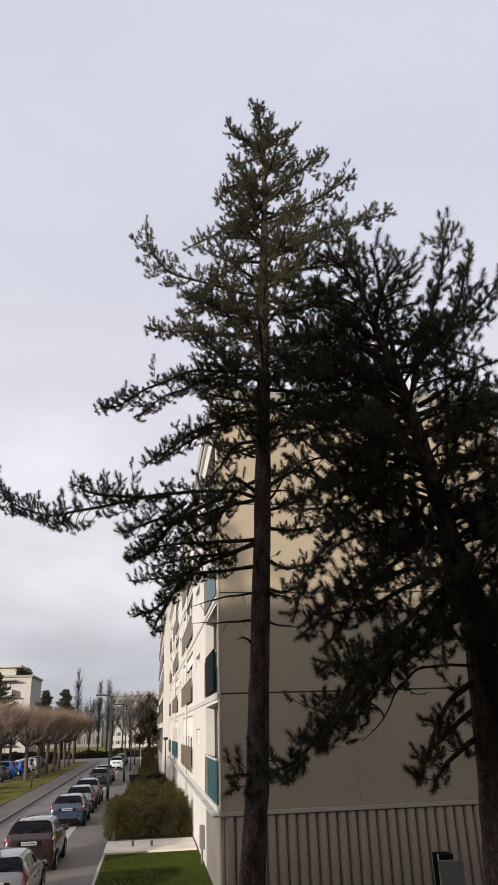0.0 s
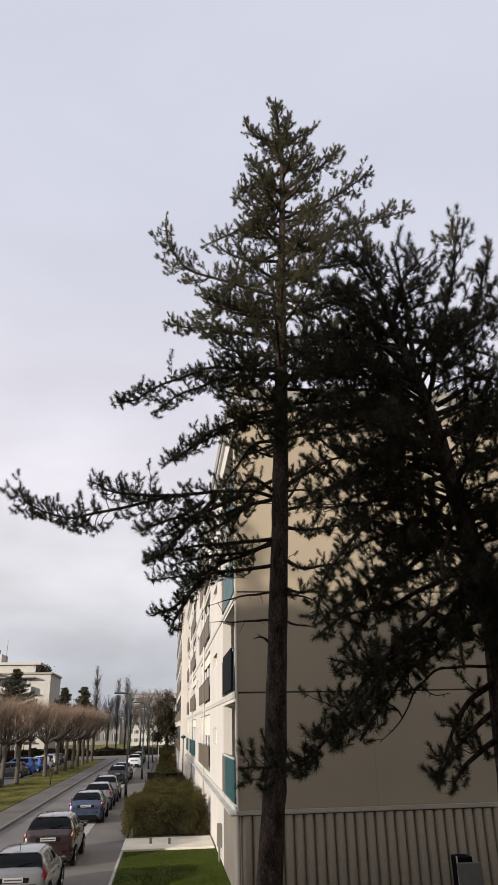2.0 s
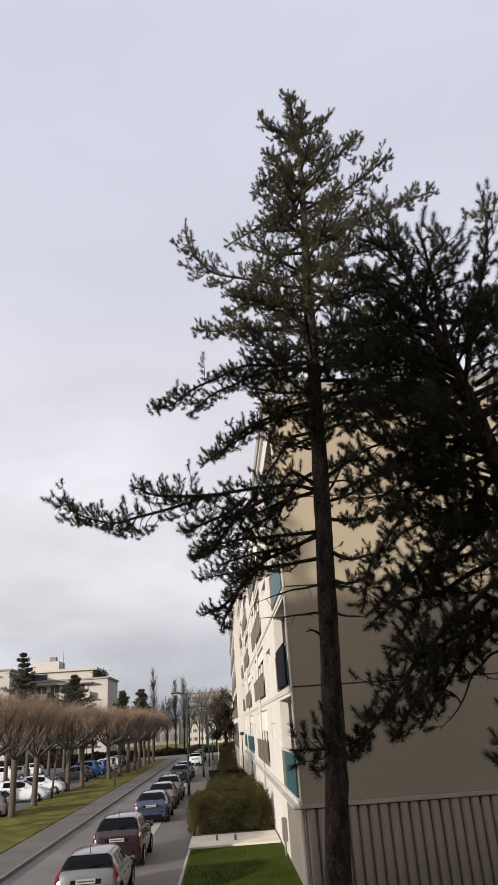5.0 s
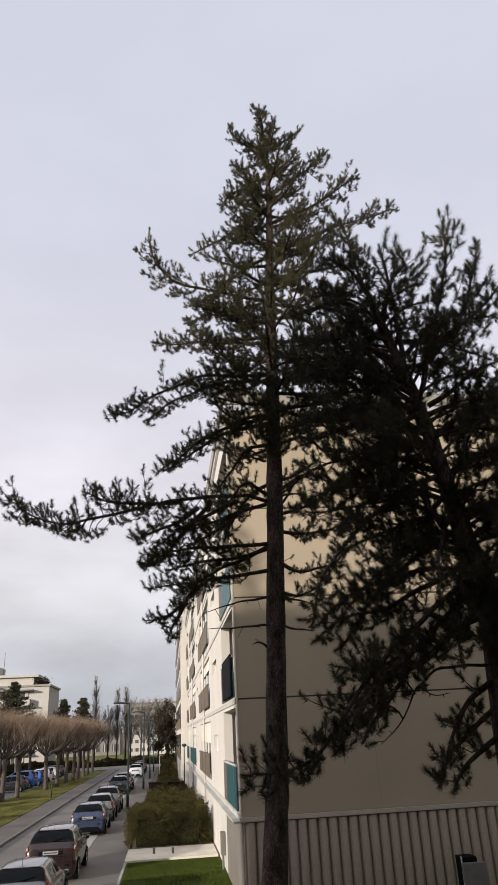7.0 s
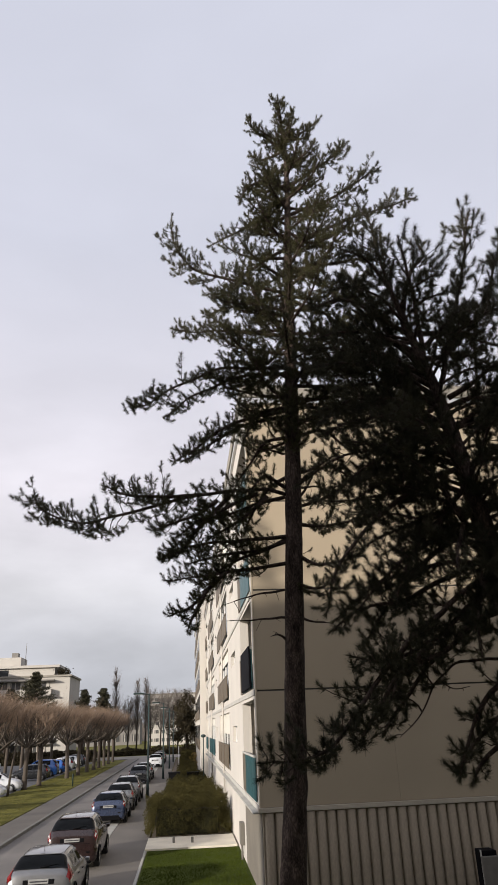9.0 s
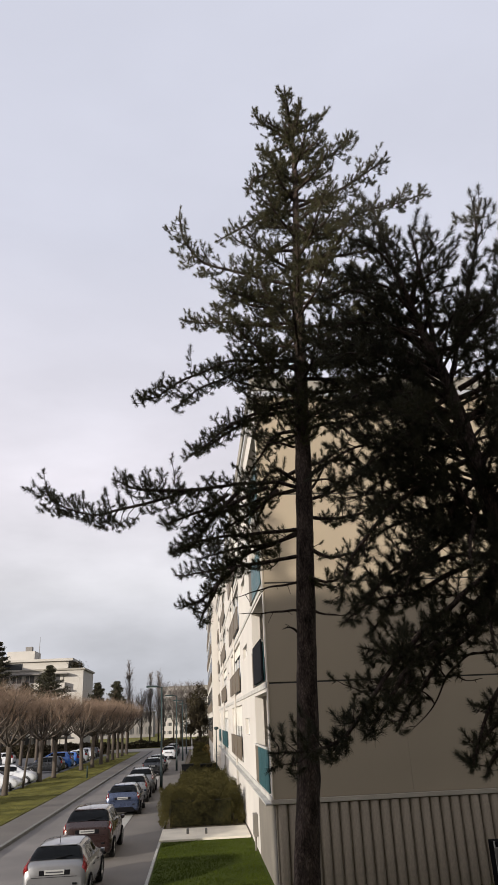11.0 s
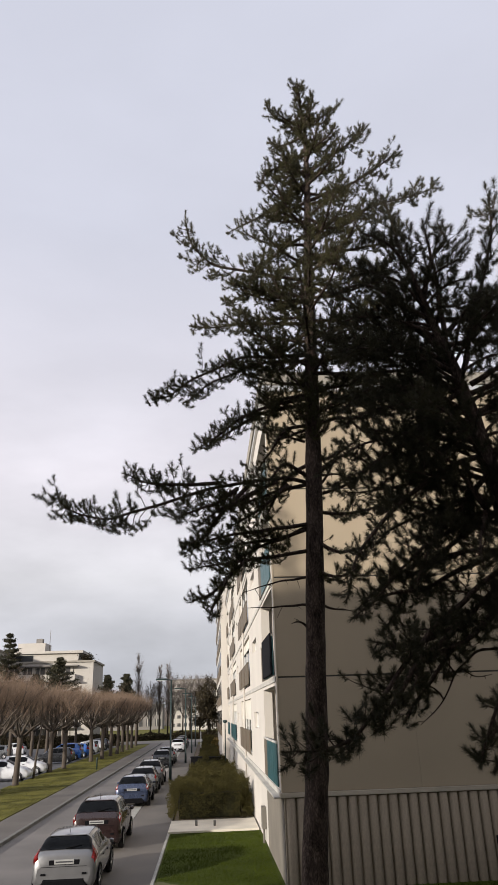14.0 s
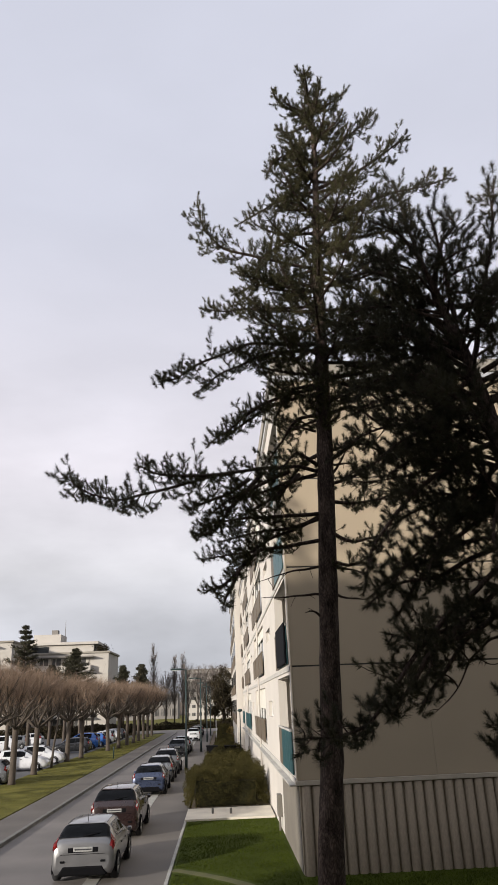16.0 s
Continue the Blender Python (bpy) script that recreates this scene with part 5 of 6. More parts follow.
ROW_TREES = [(-13.3, 42.2), (-13.33, 48.2), (-13.6, 54.6), (-13.75, 66.5), (-13.3, 70.6), (-12.3, 80.0), (-11.8, 84.5), (-11.6, 90.2), (-11.35, 94.6), (-11.3, 99.5), (-11.25, 105.0), (-11.2, 110.5), (-11.1, 116.0)]
BACK_TREES = [(-20.2, 56), (-20.4, 63), (-20.1, 70), (-20.3, 78), (-20.0, 86), (-20.2, 95), (-20, 104), (-29, 74), (-29, 83), (-29, 93), (-29, 104), (-28.5, 114), (-19.8, 113), (-36, 100), (-36, 112)]
kinds = [pollard(11), pollard(12), pollard(13)]
for k, (x_, y_) in enumerate(ROW_TREES + BACK_TREES):
    m_ = pose(x_, y_, 0.12 if x_ > -14 else 0.0, 0, 0, 73 * k)
    if k < 3:
        kinds[k].matrix_basis = m_
    else:
        copy_thing(kinds[k % 3], m_)
st_ = tagged(empty("young_tree", -13.6, 60.0, 0.12), "slim young leaning street tree without leaves", "tree")
part("trunk", tube(bmesh.new(), [(0, 0, 0), (0.1, 0, 1.6), (0.3, 0, 3.2), (0.4, 0, 4.6)], [0.1, 0.085, 0.07, 0.03], 9), M_TRUNK, st_)
bo_ = tagged(empty("bollard", -9.84, 67.5, 0.12), "short dark metal bollard at the path edge", "bollard")
part("post", tube(bmesh.new(), [(0, 0, 0), (0, 0, 0.85), (0, 0, 0.95), (0, 0, 1.0)], [0.06, 0.06, 0.075, 0.03], 10), M_POLE, bo_)


# ---- hedges and beds ----
def hedge(x0, x1, y0, y1, h, n, label, material=None, leaf=0.07):
    """A clipped hedge: a core coloured as inner shade, and a rough skin of leaves."""
    root = tagged(empty("hedge", (x0 + x1) / 2, y0, 0.05), label, "hedge", "hedges")
    cx = (x0 + x1) / 2
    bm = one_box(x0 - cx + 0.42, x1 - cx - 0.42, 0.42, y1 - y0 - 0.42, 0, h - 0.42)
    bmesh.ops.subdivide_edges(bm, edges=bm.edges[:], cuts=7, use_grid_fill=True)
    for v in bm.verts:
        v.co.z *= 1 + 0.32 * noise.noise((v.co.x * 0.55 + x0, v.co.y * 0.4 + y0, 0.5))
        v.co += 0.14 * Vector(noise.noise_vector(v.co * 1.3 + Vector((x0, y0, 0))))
    part("core", bm, M_HEDGE_SHADE, root)
    w, d = x1 - x0, y1 - y0
    areas = np.array([w * d, w * h, d * h, d * h])
    pick = rng.choice(4, n, p=areas / areas.sum())
    u, v = rng.uniform(size=n), rng.uniform(size=n)
    X = np.where(pick < 2, u * w, np.where(pick == 2, 0.0, w)) - w / 2
    Y = np.where(pick == 0, v * d, np.where(pick == 1, 0.0, u * d))
    Z = np.where(pick == 0, h, v * h)
    c = np.stack([X, Y, Z], 1)
    # rounded shoulders and a lumpy skin
    cells = np.array([noise.voronoi((float(p[0]) * 1.7 + x0, float(p[1]) * 1.5 + y0, float(p[2]) * 2.1))[0][0] for p in c])[:, None]
    lump = np.array([noise.noise((float(p[0]) * 1.1 + x0, float(p[1]) * 1.1 + y0, float(p[2]) * 1.1)) + 0.6 * noise.noise((float(p[0]) * 3.1, float(p[1]) * 3.1 + y0, float(p[2]) * 3.1)) for p in c])[:, None]
    mid = np.array([0, d / 2, h * 0.45])
    out = unit((c - mid) / np.array([w, d, h]))
    edge = np.maximum(0, np.abs(c[:, :1] / (w / 2)) + np.maximum(0, c[:, 2:] / h) - 1.55)
    c = c + out * (0.16 * lump + 0.62 * (0.42 - cells) - 0.3 * edge + rng.normal(0, 0.04, (n, 1)))
    swell = np.array([noise.noise((float(p[0]) * 0.55 + x0, float(p[1]) * 0.4 + y0, 0.5)) for p in c])
    c[:, 2] *= 1 + 0.32 * swell
    c[:, 2] = np.maximum(c[:, 2], 0.04)
    inner = (c - out * rng.uniform(0.1, 0.42, (n, 1)))[::2]
    inner[:, 2] = np.maximum(inner[:, 2], 0.04)
    c = np.concatenate([c[rng.uniform(size=n) > (cells[:, 0] - 0.4) * 2.2], inner])
    f = tri_soup("foliage", leaves(c, leaf), material or M_HEDGE, root)
    f["kind"] = "stuff"
    return root


hedge(-1.72, 1.85, 34.0, 41.5, 1.38, 60000, "dense clipped evergreen hedge beside the entrance path", leaf=0.054)
hedge(-1.2, 1.7, 42.2, 52.0, 1.2, 21000, "lower clipped evergreen hedge along the block", leaf=0.08)
hedge(-0.9, 1.5, 53.5, 66.0, 1.0, 12000, "low clipped hedge further along the block", leaf=0.09)
hedge(-0.8, 1.0, 68.0, 88.0, 0.9, 9000, "long low hedge beside the street", leaf=0.1)
hedge(-0.6, 0.9, 90.0, 116.0, 1.3, 12000, "mixed shrubs near the end of the street", leaf=0.14)
hedge(0.45, 1.25, 91.0, 92.2, 1.7, 2500, "yellow flowering shrub in the bed", M_YELLOW, 0.1)
hedge(-60, -14.5, 122.5, 124.0, 1.7, 26000, "dark brownish hedge behind the car park", M_EVERGREEN, 0.2)
hedge(-40, 6, 143.0, 144.5, 1.1, 20000, "dark brownish hedge across the far end of the street", M_EVERGREEN, 0.2)

for x_, y_ in ((-0.5, 31.9), (0.25, 31.7)):
    b_ = tagged(empty("low_post", x_, y_, 0.16), "low dark stub of a post on the entrance path", "post", "low posts")
    part("post", one_box(-0.05, 0.05, -0.05, 0.05, 0, 0.2, 0.015), M_KERBDARK, b_)
for x_, y_ in ((-0.95, 62.0), (0.55, 61.0)):
    b_ = tagged(empty("planter_box", x_, y_, 0.1), "dark square planter box in the bed", "planter", "planter boxes")
    part("box", one_box(-0.45, 0.45, -0.45, 0.45, 0, 1.0, 0.03), M_PLASTIC, b_)
    part("rim", one_box(-0.5, 0.5, -0.5, 0.5, 1.0, 1.08, 0.02), M_PLASTIC, b_)
kp_ = tagged(empty("kerb_post", -3.2, 76.4, 0.02), "short white post standing at the kerb", "post")
part("shaft", tube(bmesh.new(), [(0, 0, 0), (0, 0, 0.9), (0.02, 0, 1.02)], [0.07, 0.07, 0.055], 10), M_WHITE, kp_)
part("cap", tube(bmesh.new(), [(0.02, 0, 1.02), (0.1, 0, 1.14), (0.2, 0, 1.16)], [0.09, 0.1, 0.05], 10), M_WHITE, kp_)
wp_ = tagged(empty("white_pole", -0.75, 80.0, 0.1), "thin white pole standing in the bed", "pole")
part("shaft", tube(bmesh.new(), [(0, 0, 0), (0, 0, 2.6)], [0.035, 0.03], 8), M_WHITE, wp_)

bin_ = tagged(empty("utility_cabinet", 8.0, 19.4, 0.09), "dark open utility cabinet with a grey cover leaning on it", "cabinet")
part("cabinet_body", one_box(-0.6, -0.2, -0.1, 0.35, 0, 1.18, 0.02), M_PLASTIC, bin_)
part("edge_trim", one_box(-0.63, -0.602, -0.13, -0.08, 0, 1.2, 0.008), M_LEDGE, bin_)
bm = one_box(-0.66, -0.02, -0.3, -0.24, 0, 1.08, 0.03)
bmesh.ops.rotate(bm, verts=bm.verts, cent=(0, -0.3, 0), matrix=Matrix.Rotation(radians(-6), 3, "X"))
part("cover", bm, M_METERBOX, bin_)


# ---- distance ----
def far_building(x0, x1, y, depth, h, storeys, bays, label, material, balcony=True):
    root = tagged(empty("far_building", x0, y, 0), label, "building")
    w = x1 - x0
    part("wall", one_box(0, w, 0, depth, -0.2, h), material, root)
    part("roof", one_box(-0.3, w + 0.3, -0.3, depth, h + 0.004, h + 0.35), M_ROOF, root)
    sh = (h - 0.5) / storeys
    first = None
    run = w * (0.84 if balcony else 1.0)
    bw = run / bays
    for k in range(storeys):
        for b in range(bays):
            if first is None:
                gap = 0.03 if balcony else 0.16
                win = part("window", one_box(gap * bw, (1 - gap) * bw, -0.06, -0.004, 1.0, sh - 0.4), M_FARGLASS, root)
                fr = part("mullion", one_box(0.3 * bw, 0.36 * bw, -0.1, -0.062, 1.0, sh - 0.4), M_PALE, win)
                pier = part("pier", one_box(0.72 * bw, (0.95 if balcony else 0.76) * bw, -0.12, -0.062, 1.0, sh - 0.4), material, win)
                first = (win.data, fr.data, pier.data)
            else:
                win = new("window", first[0])
                win.parent = root
                for name_, data_ in (("mullion", first[1]), ("pier", first[2])):
                    fr = new(name_, data_)
                    fr.parent = win
            win.matrix_basis = pose(b * bw, 0, k * sh)
        if balcony:
            part("balcony", one_box(0.02 * w, 0.86 * w, -1.3, -0.13, k * sh - 0.02, k * sh + 1.1, 0.03), M_PALE, root)
            part("slab", one_box(0.0, 0.88 * w, -1.5, -0.13, (k + 1) * sh - 0.3, (k + 1) * sh - 0.06, 0.02), M_PALE2, root)
    return root


lb = far_building(-48, -23.5, 150, 14, 15.2, 5, 8, "pale stepped apartment building behind the car park", M_PALE)
part("penthouse", one_box(7.5, 21.0, 2, 12, 15.36, 17.2), M_PALE, lb)
part("penthouse_roof", one_box(7.0, 22.0, 1.4, 12.4, 17.2, 17.7), M_PALE, lb)
part("dark_opening", one_box(8.0, 11.6, 1.9, 1.99, 15.6, 16.9), M_GLASS, lb)
part("lift_house", one_box(7.8, 13.5, 4, 10, 17.71, 19.6), M_PALE, lb)
part("chimney", one_box(11.3, 12.6, 5, 6.5, 19.61, 20.6), M_PALE2, lb)
part("aerial", tube(bmesh.new(), [(14.2, 5, 17.7), (14.2, 5, 22.6)], [0.08, 0.04], 5), M_PALE2, lb)
c_ = np.random.default_rng(3).normal(size=(700, 3)) * np.array([0.75, 0.6, 0.45]) + np.array([22.5, 3.0, 16.0])
c_[:, 2] = np.maximum(c_[:, 2], 15.5)
tri_soup("roof_shrub", leaves(c_, 0.4), M_EVERGREEN, lb)
lb2 = far_building(-66, -41.2, 142, 14, 17.2, 5, 7, "pale apartment building with deep balconies", M_PALE)
far_building(-11.8, 14, 232, 12, 14.6, 6, 14, "long pale apartment building at the street end", M_PALE, False)
far_building(-44, -16, 262, 12, 8.0, 2, 9, "low grey building beyond the trees", M_PALE2, False)


def far_pine(x, y, h, w, seed):
    """A distant conifer: tiers of branches with tufts, widest low down."""
    g = np.random.default_rng(seed)
    root = tagged(empty("distant_pine", x, y, 0), "dark green conifer in front of far houses", "tree", "distant pines")
    part("trunk", tube(bmesh.new(), [(0, 0, 0), (0.2, 0, h * 0.5), (0.1, 0, h * 0.95)], [0.3, 0.2, 0.05], 8), M_BARK, root)
    pts = []
    tiers = 15
    for i in range(tiers):
        f = i / (tiers - 1)
        z = h * (0.3 + 0.68 * f)
        for k in range(7):
            a = g.uniform(0, 6.28)
            ln = (w * 0.62 * (1 - f) ** 0.75 + 0.35) * g.uniform(0.45, 1.15)
            s = np.linspace(0.2, 1, 8)[:, None]
            c = np.array([0.1, 0, z]) + s * ln * np.array([math.cos(a), math.sin(a), 0.0]) + np.array([0, 0, 1.0]) * (0.25 * ln * s ** 2)
            pts.append(np.repeat(c, 20, 0) + g.normal(size=(160, 3)) * np.array([0.2, 0.2, 0.13]))
    tri_soup("crown", leaves(np.concatenate(pts), 0.33), M_NEEDLE2, root)
    return root


for k, q in enumerate([(-35.6, 130, 19.0, 7.6), (-26.4, 130, 14.6, 8.0), (-31.5, 134, 12.0, 5.5), (-19.2, 140, 11.8, 5.0), (-17.0, 152, 12.6, 5.0), (-43, 128, 15, 6.0)]):
    far_pine(*q, 40 + k)


def bare_tree(x, y, h, w, seed, label="tall bare tree at the end of the street", upright=0.0):
    g = np.random.default_rng(seed)
    root = tagged(empty("bare_tree", x, y, 0), label, "tree", "bare trees")
    part("trunk", tube(bmesh.new(), [(0, 0, 0), (0.1, 0, h * 0.4), (0.0, 0, h * 0.9)], [0.2, 0.15, 0.03], 7), M_TRUNK, root)
    tris = []
    for k in range(90):
        z = h * g.uniform(0.22, 0.92)
        a = g.uniform(0, 6.28)
        f = 1 - 0.75 * z / h
        d = np.array([math.cos(a) * (1 - upright), math.sin(a) * (1 - upright), 0.55 + 1.6 * upright + g.uniform(0, 0.6)])
        d /= np.linalg.norm(d)
        ln = w * f * g.uniform(0.7, 1.2)
        p = np.array([0.05, 0, z])
        e = p + d * ln
        s = np.cross(d, g.normal(size=3))
        s = s / np.linalg.norm(s)
        tris.append([p - s * 0.05, p + s * 0.05, e])
        for q in range(14):
            b = p + (e - p) * g.uniform(0.25, 0.95)
            d2 = d + g.normal(size=3) * 0.5 + np.array([0, 0, 0.3])
            e2 = b + d2 / np.linalg.norm(d2) * ln * g.uniform(0.2, 0.5)
            tris.append([b - s * 0.022, b + s * 0.022, e2])
            for r in range(2):
                b3 = b + (e2 - b) * g.uniform(0.3, 0.9)
                e3 = b3 + g.normal(size=3) * 0.22 * ln * np.array([1, 1, 0.7]) + np.array([0, 0, 0.1 * ln])
                tris.append([b3 - s * 0.014, b3 + s * 0.014, e3])
    tri_soup("twig_haze", tris, M_TWIG_GREY, root)["kind"] = "stuff"
    return root


for k, (x_, y_, h_, w_, u_) in enumerate([(-16.0, 170, 18.5, 5.0, 0.5), (-11.0, 168, 15.5, 4.0, 0.5), (-9.2, 170, 16.0, 4.5, 0.5), (-7.6, 160, 12.0, 6, 0.3), (-5.6, 165, 12.0, 6, 0.3), (-3.8, 158, 11.5, 6, 0.3),
                                          (-1.8, 163, 12.0, 6, 0.3), (0.4, 170, 12.0, 6, 0.3), (-13.5, 175, 11.0, 6, 0.3), (-19.5, 165, 9.5, 5, 0.3), (-22.5, 168, 9.0, 5, 0.3), (-26, 172, 8.5, 5, 0.3)]):
    bare_tree(x_, y_, h_, w_, 60 + k, upright=u_)

ev = tagged(empty("evergreen_tree", 0.1, 119.0, 0), "dark broad evergreen tree beside the street end", "tree")
part("trunk", tube(bmesh.new(), [(0, 0, 0), (0, 0, 3.5), (0.1, 0, 8)], [0.2, 0.16, 0.05], 8), M_TRUNK, ev)
g_ = np.random.default_rng(5)
c_ = g_.normal(size=(60, 3)) * np.array([1.05, 1.05, 2.0]) + np.array([0, 0, 5.6])
c_ = np.repeat(c_, 150, 0) + g_.normal(size=(9000, 3)) * 0.36
c_[:, 2] = np.clip(c_[:, 2], 1.2, 10.4)
tri_soup("crown", leaves(c_, 0.32), M_EVERGREEN, ev)

# thin woods along the horizon
g_ = np.random.default_rng(9)
n_ = 26000
x_ = g_.uniform(-190, 40, n_)
hh = 6.0 + 2.5 * np.array([noise.noise((float(v) * 0.06, 0.2, 0.0)) for v in x_])
p_ = np.stack([x_, g_.uniform(300, 330, n_), g_.uniform(0, 1, n_) ** 0.7 * hh], 1)
q_ = p_ + np.stack([g_.normal(0, 0.5, n_), g_.normal(0, 0.5, n_), g_.uniform(0.5, 2.4, n_)], 1)
w_ = np.stack([np.full(n_, 0.09), np.zeros(n_), np.zeros(n_)], 1)
tagged(tri_soup("far_woods", np.stack([p_ - w_, p_ + w_, q_], 1), M_TWIG_GREY), "bare grey woods along the horizon", "woods", kind="stuff")
structure("backdrop", one_box(-400, 120, 340, 341, -0.5, 5.0), M_DISTANT, "hazy grey-brown tree line far away", "tree line")

# grass blades on the lawn and the verge
def blades(name, x0, x1, y0, y1, z, n, h, material, label):
    g = np.random.default_rng(21)
    p = np.stack([g.uniform(x0, x1, n), g.uniform(y0, y1, n), np.full(n, z)], 1)
    off = np.min([np.hypot(p[:, 0] - q[0], p[:, 1] - q[1]) for q in TROD], 0)
    p = p[off > 0.3]
    n = len(p)
    hh_ = h * g.uniform(0.5, 1.3, (n, 1)) * (0.75 + 0.5 * np.array([noise.noise((float(v[0]) * 1.5, float(v[1]) * 1.5, 0.1)) for v in p])[:, None])
    a = g.uniform(0, 6.28, n)
    w = np.stack([np.cos(a), np.sin(a), np.zeros(n)], 1) * 0.012
    tip = p + np.concatenate([g.normal(0, 0.4, (n, 2)), np.ones((n, 1))], 1) * hh_
    return tagged(tri_soup(name, np.stack([p - w, p + w, tip], 1), material), label, "grass", kind="stuff")


blades("lawn_blades", -1.45, 1.95, 18.0, 30.5, 0.088, 26000, 0.04, M_LAWN, "short green grass blades of the mown lawn")
blades("lawn_blades", 2.0, 12.0, 17.5, 20.5, 0.088, 12000, 0.06, M_LAWN, "short green grass blades along the gable foot")
blades("verge_blades", -13.9, -9.65, 34.0, 100.0, 0.128, 34000, 0.055, M_GRASS, "tufty grass blades on the verge")

# ---- kerbs, last ----
kerb_run("kerb_1", -3.84, -3.45, 12, 126, 0.03, 1.0, "pale low concrete kerb under the parked cars")
kerb_run("kerb_2", -7.97, -7.8, 20, 126, 0.13, 1.0, "grey concrete kerb beside the footpath", M_KERBDARK)
kerb_run("kerb_3", -1.62, -1.52, 10, 30.6, 0.1, 1.0, "thin concrete edging of the lawn")


# ---- wind in the branches ----
def sway(ob, rows):
    """Turn a limb about its root: rows of seconds and degrees, clockwise as seen from the window."""
    home = ob.matrix_basis.copy()
    walk(ob, [(t, home @ pose(0, 0, 0, 0.4 * a, a, 0.3 * a)) for t, a in rows])


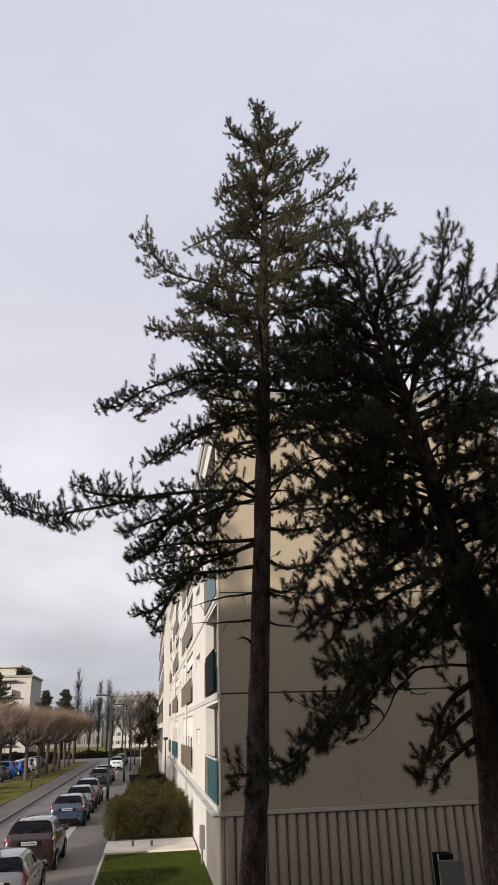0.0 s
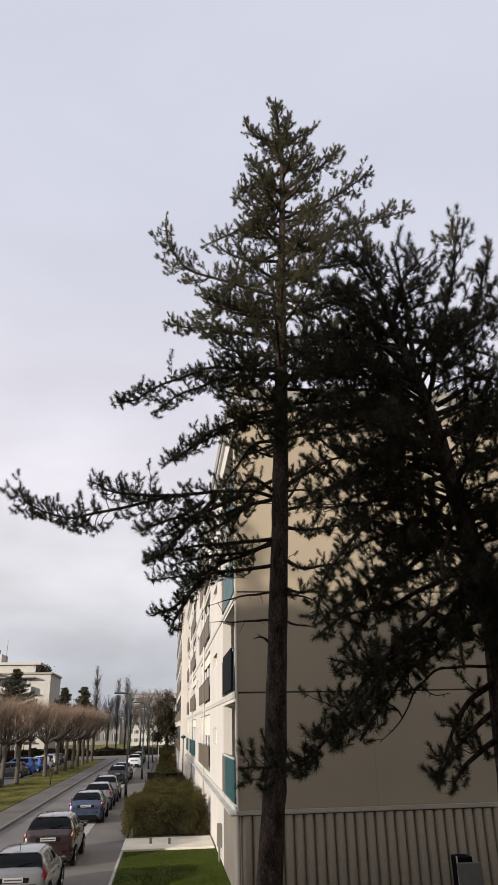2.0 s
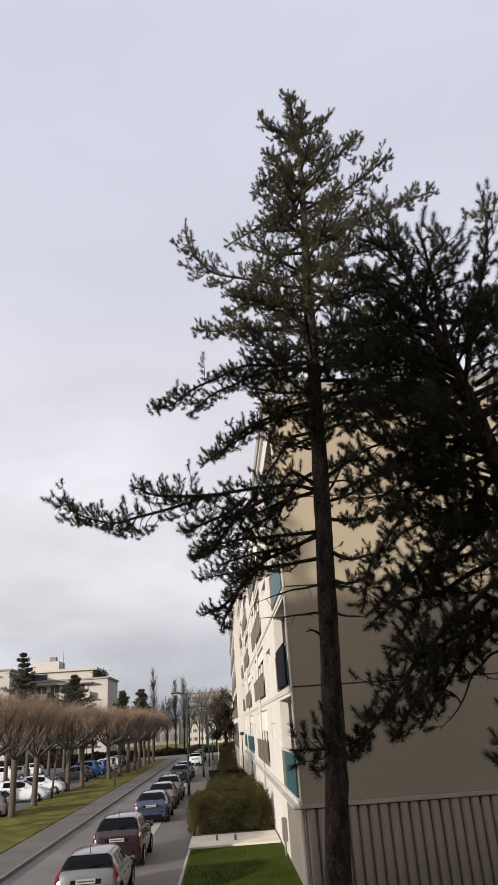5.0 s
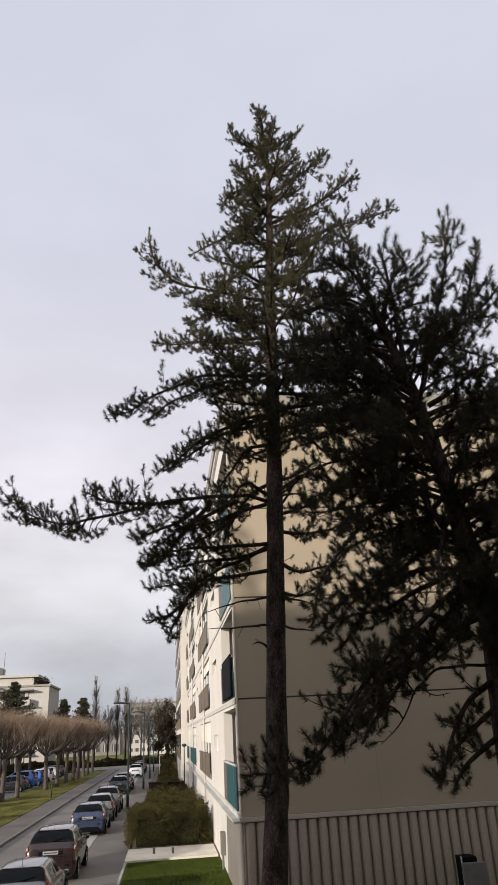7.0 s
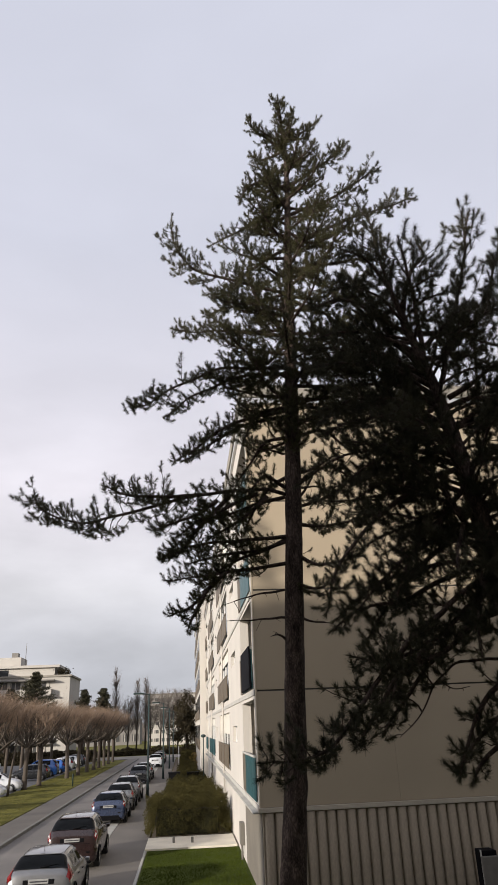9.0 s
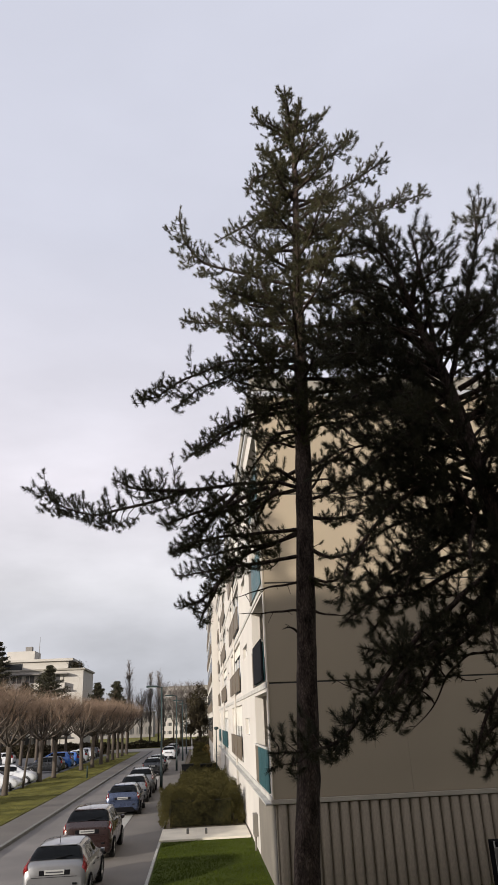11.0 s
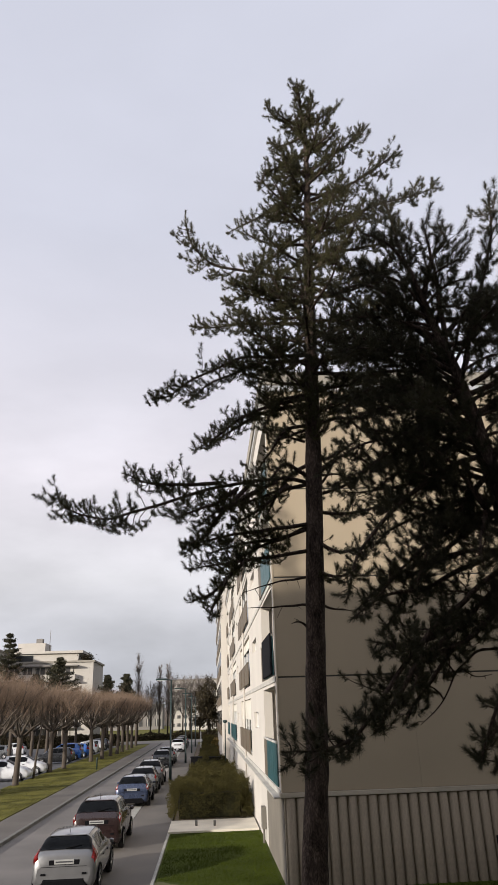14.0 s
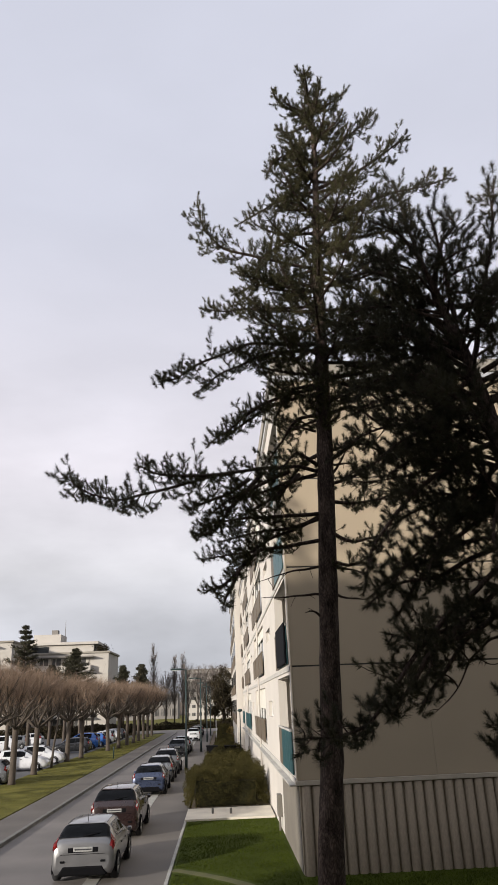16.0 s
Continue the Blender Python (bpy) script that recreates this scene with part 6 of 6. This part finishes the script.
def motions():
    sway(LIMBS_1[0], [(0, 1.81), (0.5, 1.41), (1, 1.81), (1.5, 1.68), (2, 0.81), (2.5, 2.57), (3, 2.3), (3.5, 2.4), (4.3, 0.48), (5.1, 1.01), (6, -0.91), (6.5, 0.97), (7, 1.91), (7.5, -0.32), (8, 2.24), (8.5, 1.57), (9, 0.08), (9.5, 0.14), (10.3, -0.36), (11.1, 0.88), (12, 0.38), (12.5, 1.6), (13, -0.5), (13.5, -2.6), (14, -2.16), (14.5, -2.34), (15, 0.0), (15.5, 0.94), (16, 0.94)])
    sway(LIMBS_1[1], [(0, 0.63), (0.5, -2.05), (1, -1.74), (1.5, -0.65), (2, -1.86), (2.5, 1.1), (3, -2.31), (3.5, -1.26), (4.3, -0.5), (5.1, 1.37), (6, 2.13), (6.5, -0.83), (7, 1.5), (7.5, 1.73), (8, -0.55), (8.5, 2.41), (9, 0), (9.5, -1.85), (10.3, -1.76), (11.1, -0.22), (12, -0.13), (12.5, 1.37), (13, -2), (13.5, -0.12), (14, -3.27), (14.5, -2.55), (15, -0.67), (15.5, -0.86), (16, 1.93)])
    sway(LIMBS_1[2], [(0, -0.86), (0.5, 1.25), (1, 0.15), (1.5, 0.77), (2, 1.44), (2.5, 0.88), (3, 0.76), (3.5, 1.52), (4.3, -0.24), (5.1, 0.37), (6, -1.39), (6.5, -2.52), (7, -0.23), (7.5, 0.32), (8, -0.29), (8.5, -0.09), (9, 0), (9.5, -0.62), (10.3, -0.66), (11.1, 0.83), (12, 0.79), (12.5, 1.2), (13, 2.36), (13.5, 0.17), (14, -1.4), (14.5, -0.88), (15, 1.67), (15.5, 1.75), (16, 2.48)])
    sway(LIMBS_1[4], [(0, 0.67), (0.5, -0.29), (1, 1.5), (1.5, 1.58), (2, 2.67), (2.5, 0.1), (3, 1.78), (3.5, 1.21), (4.3, -0.42), (5.1, 0.27), (6, -1.36), (6.5, -0.52), (7, -2.86), (7.5, 1.71), (8, -1.75), (8.5, 1.17), (9, -0), (9.5, 1.23), (10.3, 0.41), (11.1, 1.51), (12, 0.69), (12.5, -1.5), (13, -2.2), (13.5, -4.1), (14, -4.1), (14.5, -4.1), (15, -1.45), (15.5, -1.5), (16, -0.29)])
    sway(LIMBS_1[5], [(0, -0.98), (0.5, -0.31), (1, -0.55), (1.5, 1.31), (2, 0.44), (2.5, -1.24), (3, 0.52), (3.5, -0.99), (4.3, -2.38), (5.1, -1.58), (6, -2.97), (6.5, -3.86), (7, -2.93), (7.5, -1.62), (8, 0.71), (8.5, -1.01), (9, 0.13), (9.5, -1.38), (10.3, -0.99), (11.1, 0.71), (12, 1.1), (12.5, -1.86), (13, -3.3), (13.5, -1.5), (14, -4.02), (14.5, -4.1), (15, -0.56), (15.5, 0.43), (16, -0.18)])
    sway(LIMBS_1[11], [(0, -0), (0.5, -0.21), (1, -0.16), (1.5, 0.12), (2, -0.26), (2.5, -1.15), (3, 0.86), (3.5, 0.67), (4.3, -0.22), (5.1, 0.84), (6, -0.05), (6.5, -1.2), (7, -1.96), (7.5, -0.34), (8, 1.2), (8.5, -0.07), (9, -2.69), (9.5, 1.55), (10.3, -0.21), (11.1, 0.42), (12, -1.34), (12.5, -0.73), (13, -0.93), (13.5, 0.1), (14, 0.34), (14.5, 0.68), (15, 2.16), (15.5, 2.94), (16, 2.94)])
    sway(LIMBS_2[0], [(0, -0), (0.5, -0.92), (1, -0.49), (1.5, -2.13), (2, -2.34), (2.5, -1.32), (3, -0.68), (3.5, -1.91), (4.3, -2.2), (5.1, -0.85), (6, -1.14), (6.5, -1.73), (7, -1.18), (7.5, -2.68), (8, -1.48), (8.5, -1.46), (9, -1.52), (9.5, -1.88), (10.3, -2.33), (11.1, -1.05), (12, -1.5), (12.5, -2.15), (13, -1.23), (13.5, -0.35), (14, -0.59), (14.5, -1.17), (15, -2.79), (15.5, -2.54), (16, -3.33)])
    sway(LIMBS_2[7], [(0, 0), (0.5, 0.55), (1, -0.4), (1.5, 1.48), (2, 1.28), (2.5, 0.76), (3, 2.15), (3.5, 2.34), (4.3, 2.16), (5.1, 3.56), (6, 3.38), (6.5, 2.12), (7, 1.17), (7.5, 2.27), (8, 1.04), (8.5, 0.37), (9, 1.83), (9.5, 0.81), (10.3, 0.75), (11.1, 2.22), (12, 2.16), (12.5, 1.5), (13, 2.82), (13.5, 2.44), (14, 1.1), (14.5, 1.57), (15, -0.29), (15.5, -0.17), (16, 1.41)])
    keyed = {0, 1, 2, 4, 5, 11}
    for which, limbs_, skip, size in ((1, LIMBS_1, keyed, 0.8), (2, LIMBS_2, {0, 7}, 0.7)):
        for n, ob in enumerate(limbs_):
            if n in skip:
                continue
            r = random.Random(100 * which + n)
            p, q = r.uniform(0, 6.28), r.uniform(0, 6.28)
            f, g = r.uniform(1.6, 2.6), r.uniform(3.6, 5.2)
            sway(ob, [(t / 2, size * (0.9 * math.sin(f * t / 2 + p) + 0.5 * math.sin(g * t / 2 + q))) for t in range(33)])


motions()
